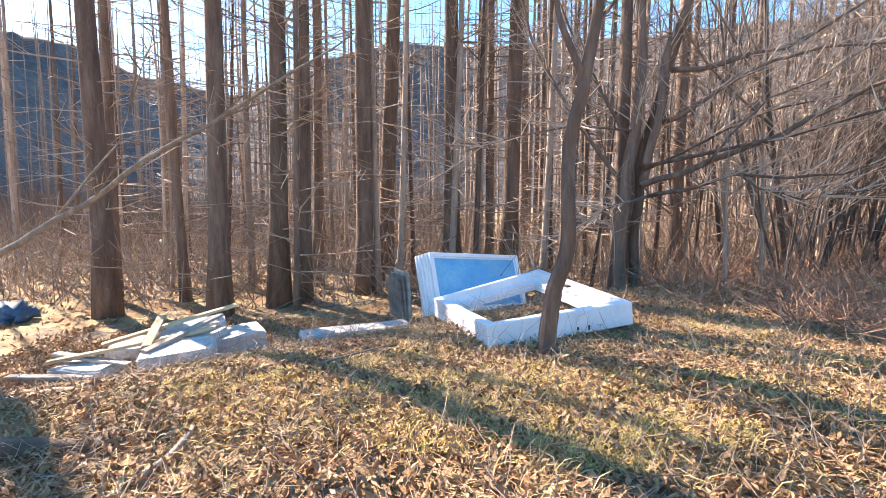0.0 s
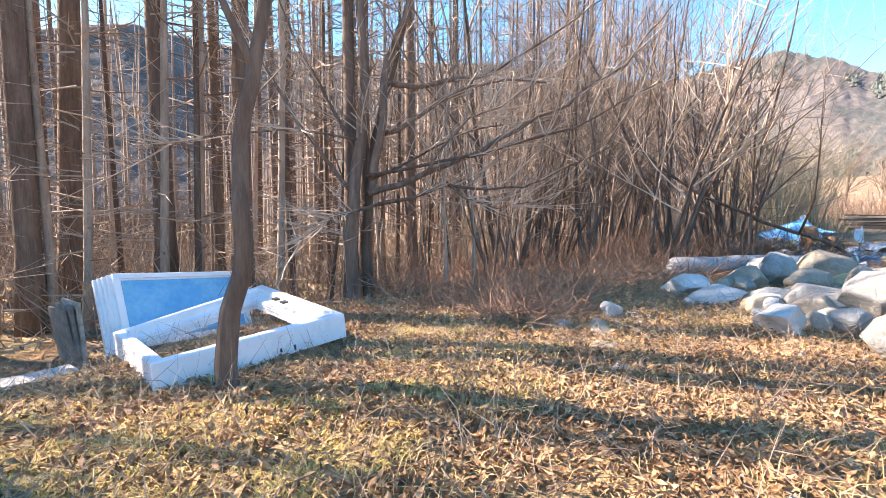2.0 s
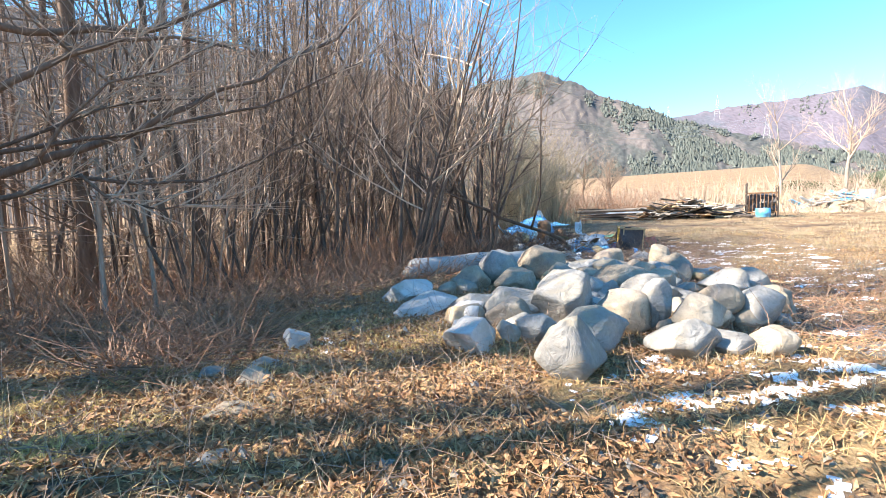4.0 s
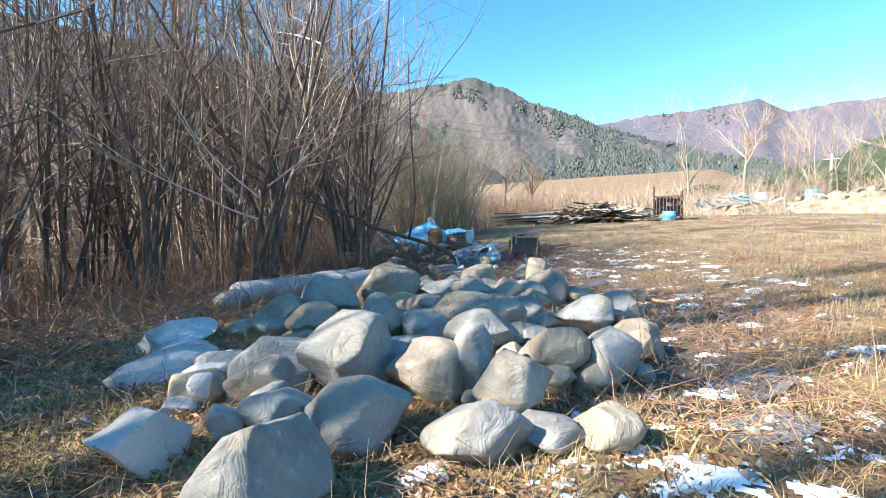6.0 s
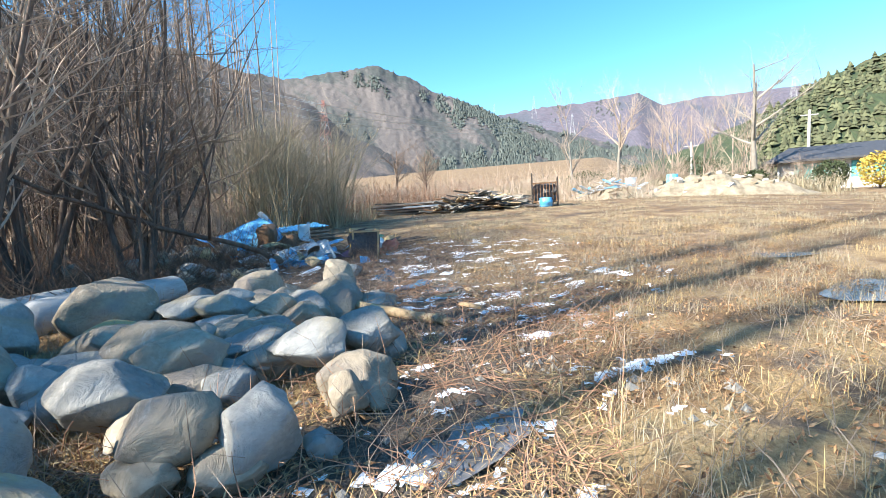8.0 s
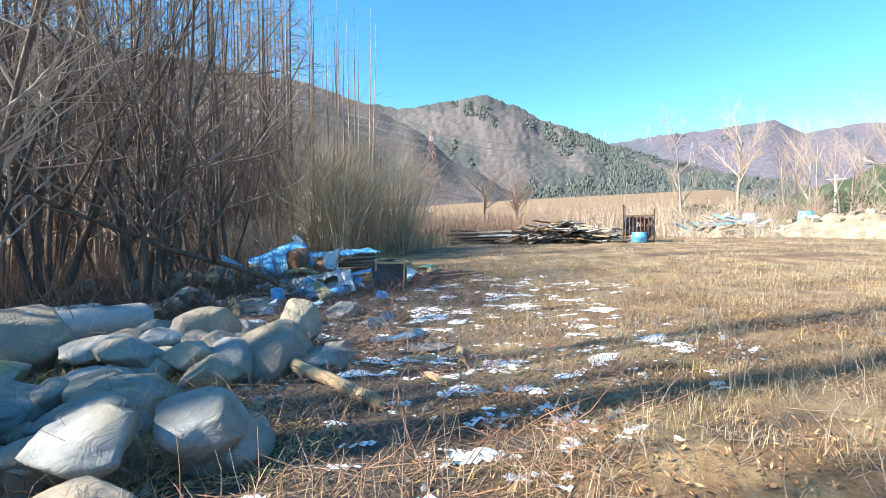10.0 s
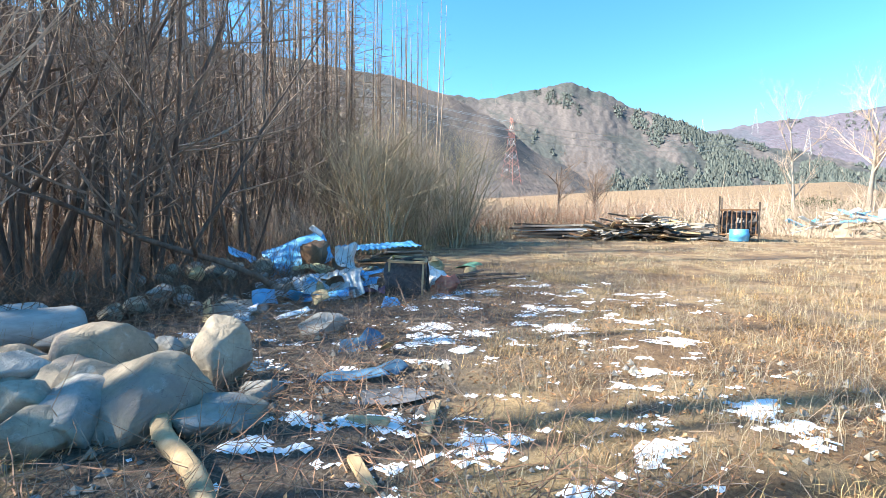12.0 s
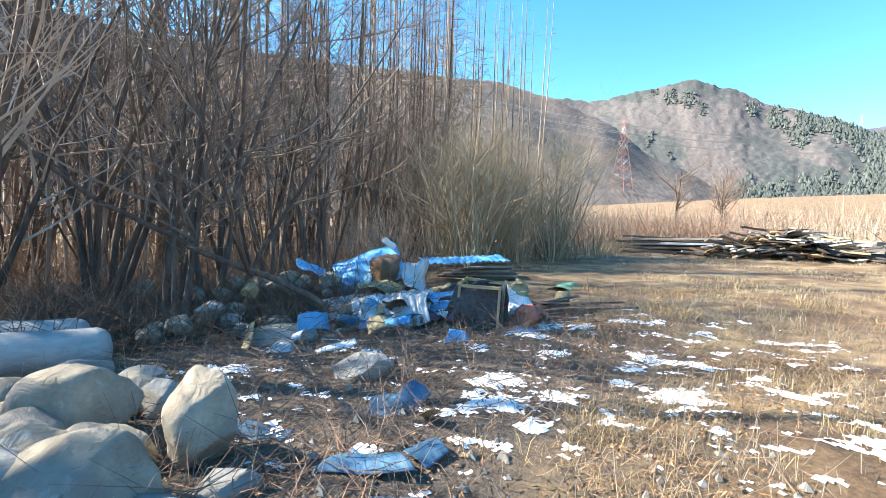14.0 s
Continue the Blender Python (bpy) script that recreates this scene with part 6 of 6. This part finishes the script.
def litter():
    x, y, z = spots(125000, -5.5, 9.5, -0.6, 7.5, lambda x, y: (noise2(x, y, 0.9) > -0.5) & (NR.uniform(0, 1, len(x)) < np.clip((9.5 - x) / 5, 0, 1) * np.clip((y + 0.6) / 2.4, 0, 1)))
    leaves("leaf_litter", x, y, z, 0.064, LEAF, "curled brown dead leaves covering the ground")
    x, y, z = spots(11000, -14, 24, 5.5, 18, lambda x, y: y > 5.5 + 0.35 * np.maximum(x - 4, 0))
    leaves("leaf_litter", x, y, z, 0.11, LEAF, "brown dead leaves under the trees")
    x, y, z = spots(30000, 4.0, 18, -3.5, 6, lambda x, y: noise2(x, y, 1.1, 3) > -0.2)
    leaves("leaf_litter", x, y, z, 0.042, LEAF, "small brown dead leaves in the grass")
    # matted straw
    x, y, z = spots(56000, -4, 11, -0.8, 7.5, lambda x, y: noise2(x, y, 1.2, 5) + 0.4 * noise2(x, y, 4.0, 2) > -0.05)
    blades("matted_grass", x, y, z + 0.01, 0.16, 0.0028, 1.2, STRAW, "matted dry straw-coloured grass", "grass")
    x, y, z = spots(45000, -4, 11, -0.8, 7.5, lambda x, y: noise2(x, y, 1.7, 41) > 0.0)
    blades("brown_mat", x, y, z + 0.012, 0.15, 0.0028, 1.15, STRAW_BROWN, "matted brown stalks and grass in the leaf litter", "grass")
    x, y, z = spots(14000, -3, 9, 0.6, 7, lambda x, y: noise2(x, y, 1.6, 9) > 0.22)
    blades("grass_tufts", x, y, z, 0.2, 0.0016, 0.6, STRAW, "upright tufts of dry grass", "grass")
    x, y, z = spots(150000, 7, 22, -6, 5, lambda x, y: clear_of_mud(x, y) & (noise2(x, y, 1.0, 5) + 0.4 * noise2(x, y, 4.0, 2) > 0.18))
    blades("field_grass", x, y, z + 0.005, 0.15, 0.0022, 1.1, STRAW_BROWN, "matted dry grass of the field", "grass")
    x, y, z = spots(60000, 7, 24, -6, 6, lambda x, y: clear_of_mud(x, y) & (noise2(x, y, 1.4, 13) > 0.28))
    blades("field_tufts", x, y, z, 0.19, 0.0018, 0.55, STRAW, "upright tufts of dry field grass", "grass")
    x, y, z = spots(75000, 7, 24, -6, 5, lambda x, y: clear_of_mud(x, y) & (noise2(x, y, 1.5, 23) > 0.05))
    blades("grey_tufts", x, y, z, 0.2, 0.002, 0.5, STRAW_GREY, "grey weathered weed tufts in the field", "grass")
    x, y, z = spots(60000, 20, 50, -14, 16, lambda x, y: noise2(x, y, 0.5, 7) > -0.05)
    blades("far_grass", x, y, z, 0.2, 0.005, 0.8, STRAW_GREY, "dry grass of the far field", "grass")
    x, y, z = spots(40000, 24, 75, 10, 45, lambda x, y: y > 4 + 0.25 * x)
    blades("tall_dry_grass", x, y, z, 1.1, 0.014, 0.35, STRAW_GREY, "tall dry reeds at the edge of the field", "grass")


    x, y, z = spots(26000, 43, 72, -15, 12)
    blades("dry_scrub", x, y, z, 1.5, 0.018, 0.45, STRAW_GREY, "brown dry scrub beyond the rubble", "scrub")


litter()


def twigs(name, n, x0, x1, y0, y1, length, radius, lift, material, label, keep=None):
    """Fine dead twigs and bramble canes, thin three-sided rods with a bend."""
    x, y, z = spots(n, x0, x1, y0, y1, keep)
    n = len(x)
    a = NR.uniform(0, 2 * np.pi, n)
    e = NR.normal(lift, 0.4, n)
    ln = length * NR.uniform(0.3, 1.3, n)
    d = np.stack([np.cos(a) * np.cos(e), np.sin(a) * np.cos(e), np.abs(np.sin(e))], 1)
    p0 = np.stack([x, y, z + NR.uniform(0.0, 0.05, n)], 1)
    p1 = p0 + d * (ln * 0.5)[:, None]
    p2 = p1 + (d + NR.normal(0, 0.35, (n, 3))) * (ln * 0.5)[:, None]
    p2[:, 2] = np.maximum(p2[:, 2], z + 0.01)
    ring = []
    for p, r in ((p0, 1.0), (p1, 0.8), (p2, 0.35)):
        for w in range(3):
            o = np.stack([np.cos(a + 1.57) * math.cos(2.094 * w), np.sin(a + 1.57) * math.cos(2.094 * w), np.full(n, math.sin(2.094 * w))], 1)
            ring.append(p + o * radius * r)
    v = np.stack(ring, 1)
    f = []
    for i in range(n):
        k = i * 9
        for q in (0, 3):
            for w in range(3):
                t = (w + 1) % 3
                f.append((k + q + w, k + q + t, k + q + 3 + t, k + q + 3 + w))
    stuff(name, v, f, material, label, "twigs")


twigs("dead_twigs", 4200, -5, 9, 1.0, 8, 0.42, 0.0035, 0.12, TWIG, "dead twigs lying on the ground")
twigs("dead_stalks", 3200, -3, 9, 1.8, 7, 0.32, 0.002, 0.8, TWIG_PALE, "dry upright weed stalks")
twigs("bramble", 8000, 3.5, 17, 5, 12, 0.8, 0.007, 0.55, TWIG_RED, "reddish tangle of bramble canes", lambda x, y: (y > 5.6 + 0.24 * np.maximum(x - 9, 0) + 0.5 * (x < 5)) & (y < 9.5 + 0.3 * np.maximum(x - 4, 0)))
twigs("undergrowth", 9000, -22, 26, 8, 24, 1.5, 0.010, 0.9, TWIG, "brown leafless undergrowth between the trees", lambda x, y: y > 8.3 + 0.4 * np.maximum(x - 4, 0))
twigs("pale_undergrowth", 6500, -22, 16, 8, 22, 1.6, 0.011, 0.9, TWIG_PALE, "pale leafless undergrowth between the trees", lambda x, y: y > 8.3 + 0.4 * np.maximum(x - 4, 0))
twigs("west_undergrowth", 14000, -48, 2, 18, 48, 3.2, 0.016, 1.0, TWIG, "brown scrub beyond the trees")
twigs("field_stalks", 4200, 8, 20, -4, 5, 0.35, 0.0026, 0.9, TWIG_PALE, "dry weed stalks in the field")
twigs("reed_edge", 5000, 17, 42, 9, 26, 1.9, 0.013, 1.15, TWIG_PALE, "dry brush between the wood and the field", lambda x, y: (y > 9.0 + 0.42 * (x - 15)) & (y < 13.5 + 0.42 * (x - 15)))


def pebbles():
    x, y, z = spots(2600, 3, 16, -1.5, 5, lambda x, y: noise2(x, y, 1.3, 17) > 0.05)
    n = len(x)
    base = np.array([(1, 0, 0), (-1, 0, 0), (0, 1, 0), (0, -1, 0), (0, 0, 1), (0, 0, -1)], float)
    s = np.abs(NR.normal(0.018, 0.014, (n, 1, 1))) + 0.006
    v = base[None] * s * NR.uniform(0.6, 1.3, (n, 6, 3)) + np.stack([x, y, z + 0.004], 1)[:, None]
    f = []
    for i in range(n):
        k = i * 6
        f += [(k + a, k + b, k + c) for a, b, c in ((0, 2, 4), (2, 1, 4), (1, 3, 4), (3, 0, 4), (2, 0, 5), (1, 2, 5), (3, 1, 5), (0, 3, 5))]
    stuff("pebbles", v, f, GREY_STONE, "small grey gravel stones on the ground", "gravel")


pebbles()
twigs("bank_twigs", 3600, 10.8, 15.8, 5.3, 8.8, 0.95, 0.006, 0.35, BARK, "dark tangle of dead twigs on the stone bank")
twigs("brown_scrub", 8000, 27, 62, 8, 26, 1.6, 0.016, 1.0, TWIG_RED, "reddish brown scrub behind the timber heap", lambda x, y: y > 11.5 - 0.12 * (x - 27))
twigs("brush_pile", 700, 3.9, 5.5, 4.5, 6.0, 0.7, 0.006, 0.35, TWIG_RED, "low pile of dry brown brush on the bank", lambda x, y: ((x - 4.7) / 0.8) ** 2 + ((y - 5.2) / 0.7) ** 2 < 1)
twigs("heap_edge_twigs", 1500, 8.0, 13.2, -0.8, 2.4, 0.4, 0.004, 0.3, TWIG_RED, "brown dead stalks and twigs along the boulder heap")
twigs("valley_scrub", 7000, 37, 64, -3, 24, 1.9, 0.018, 1.0, TWIG_PALE, "brown dry scrub behind the timber heap")
twigs("refuse_twigs", 2600, 11.8, 17.5, 2.0, 8.5, 0.6, 0.004, 0.15, BARK, "dark dead twigs in the mud round the refuse")


def moss():
    """Low yellow moss cushions, of very short dense blades."""
    xs, ys = [], []
    for cx, cy, r in ((-1.2, 3.4, 0.32), (-0.7, 3.7, 0.35), (-0.35, 3.9, 0.3), (0.3, 3.05, 0.3), (0.5, 2.5, 0.28), (-0.1, 2.5, 0.22), (0.85, 2.4, 0.3), (1.5, 2.6, 0.35), (2.0, 3.2, 0.3), (2.9, 3.9, 0.4), (2.3, 4.2, 0.35), (-2.0, 3.9, 0.3), (3.4, 4.6, 0.4), (5.9, 4.3, 0.4), (6.3, 3.5, 0.3), (-0.2, 3.2, 0.45), (0.6, 3.4, 0.4), (-1.7, 3.2, 0.4), (1.1, 3.1, 0.4), (-0.9, 2.8, 0.35), (2.6, 3.0, 0.35), (-1.5, 4.3, 0.4), (0.0, 4.2, 0.35), (3.6, 3.8, 0.35), (2.4, 5.2, 0.4), (4.2, 5.2, 0.4)):
        n = int(5200 * r)
        a, d = NR.uniform(0, 6.283, n), r * np.sqrt(NR.uniform(0, 1, n)) * (1 + 0.4 * np.sin(NR.uniform(0, 6.28)))
        xs.append(cx + d * np.cos(a) * 1.4)
        ys.append(cy + d * np.sin(a))
    x, y = np.concatenate(xs), np.concatenate(ys)
    k = noise2(x, y, 5.0, 3) > -0.25
    x, y = x[k], y[k]
    blades("moss_cushions", x, y, GZ(x, y) + 0.015, 0.06, 0.003, 0.9, MOSS, "yellow-green moss cushions on the bank", "moss")


moss()


def snow():
    """Thin leftover snow in irregular patches."""
    cells = {}
    g = Geo()
    step = 0.03
    zones = ((9.2, 0.1, 0.9, 0.75), (8.2, 0.4, 0.9, 0.5), (12.5, 1.5, 0.9, 0.9), (14.5, 2.4, 0.9, 1.25), (12.6, 4.2, 0.5, 1.15), (15.9, 1.8, 0.8, 1.15), (15.6, 0.7, 0.6, 1.1), (12.7, 3.3, 0.5, 0.9), (16.6, 1.9, 1.3, 0.9), (12.9, 0.5, 0.8, 1.0), (11.6, 0.0, 1.0, 0.7), (17.2, 3.3, 1.1, 1.0), (13.9, 4.6, 0.7, 0.8), (14.2, -0.3, 1.1, 0.8), (10.4, -0.9, 0.8, 0.6), (6.4, 0.1, 0.9, 0.8), (15.8, 3.6, 0.8, 0.9), (6.9, 0.6, 1.0, 1.15), (6.0, 1.2, 0.6, 0.95), (8.0, 0.2, 0.9, 1.0), (5.9, 4.2, 0.4, 0.5), (12.2, 2.0, 0.4, 0.9), (18.5, 1.5, 1.2, 0.8))
    for i in range(int(14 / step)):
        for j in range(int(8.5 / step)):
            x, y = 5.5 + i * step, -2.5 + j * step
            w = 0.0
            for cx, cy, r, k in zones:
                dd = ((x - cx) ** 2 + (y - cy) ** 2) / (r * r)
                if dd < 3:
                    w = max(w, k * math.exp(-dd))
            if w < 0.15:
                continue
            u, v = x * 0.75 - y * 0.66, x * 0.66 + y * 0.75
            q = noise.noise(Vector((u * 1.9, v * 3.9, 31))) + 0.6 * noise.noise(Vector((u * 4.4, v * 8.0, 37))) + 0.5 * noise.noise(Vector((u * 13, v * 18, 41)))
            e = q - (0.66 - 0.54 * w)
            if e > 0:
                cells[(i, j)] = e
    idx = {}
    def corner(i, j):
        if (i, j) not in idx:
            x, y = 5.5 + (i - 0.5) * step, -2.5 + (j - 0.5) * step
            es = [cells.get((i + a, j + b), -0.05) for a in (-1, 0) for b in (-1, 0)]
            h = 0.022 * min(1.0, max(-0.25, min(es)) * 5 + 0.25)
            jx, jy = noise.noise(Vector((x * 40, y * 40, 1))) * step * 0.45, noise.noise(Vector((x * 40, y * 40, 8))) * step * 0.45
            idx[(i, j)] = len(g.v)
            g.v.append((x + jx, y + jy, ground_z(x, y) + h + 0.006))
        return idx[(i, j)]
    for (i, j) in cells:
        g.f.append((corner(i, j), corner(i + 1, j), corner(i + 1, j + 1), corner(i, j + 1)))
    g.n = len(g.v)
    solid("snow_patches", g, SNOW, "thin patches of leftover snow on the grass", "snow", kind="stuff", smooth=True)


snow()


def puddle(x, y, rx, ry, turn, label, seed):
    g = Geo()
    n = 40
    ring = []
    z = min(ground_z(x + rx * math.cos(a) * 0.7, y + ry * math.sin(a) * 0.7) for a in np.arange(0, 6.28, 0.5)) + 0.032
    for i in range(n):
        a = 2 * math.pi * i / n
        r = 1 + 0.35 * noise.noise(Vector((math.cos(a) * 1.5, math.sin(a) * 1.5, seed)))
        u, v = rx * r * math.cos(a), ry * r * math.sin(a)
        c, s = math.cos(turn), math.sin(turn)
        ring.append(Vector((x + u * c - v * s, y + u * s + v * c, z)))
    g.add([Vector((x, y, z))] + ring, [(0, i + 1, (i + 1) % n + 1) for i in range(n)])
    solid("frozen_puddle", g, ICE, label, "puddle", "frozen puddles", kind="structure")


puddle(8.45, -0.08, 0.36, 0.19, -0.6, "frozen puddle in the wheel track", 1)
puddle(9.15, 0.02, 0.5, 0.22, -0.5, "frozen puddle in the wheel track", 2)
puddle(16.4, -3.5, 1.0, 0.45, -0.75, "frozen puddle in the field", 3)
puddle(13.4, -3.5, 0.9, 0.4, -0.75, "frozen puddle in the field", 4)
puddle(13.0, 1.6, 0.35, 0.16, -0.6, "frozen muddy puddle beside the refuse", 5)
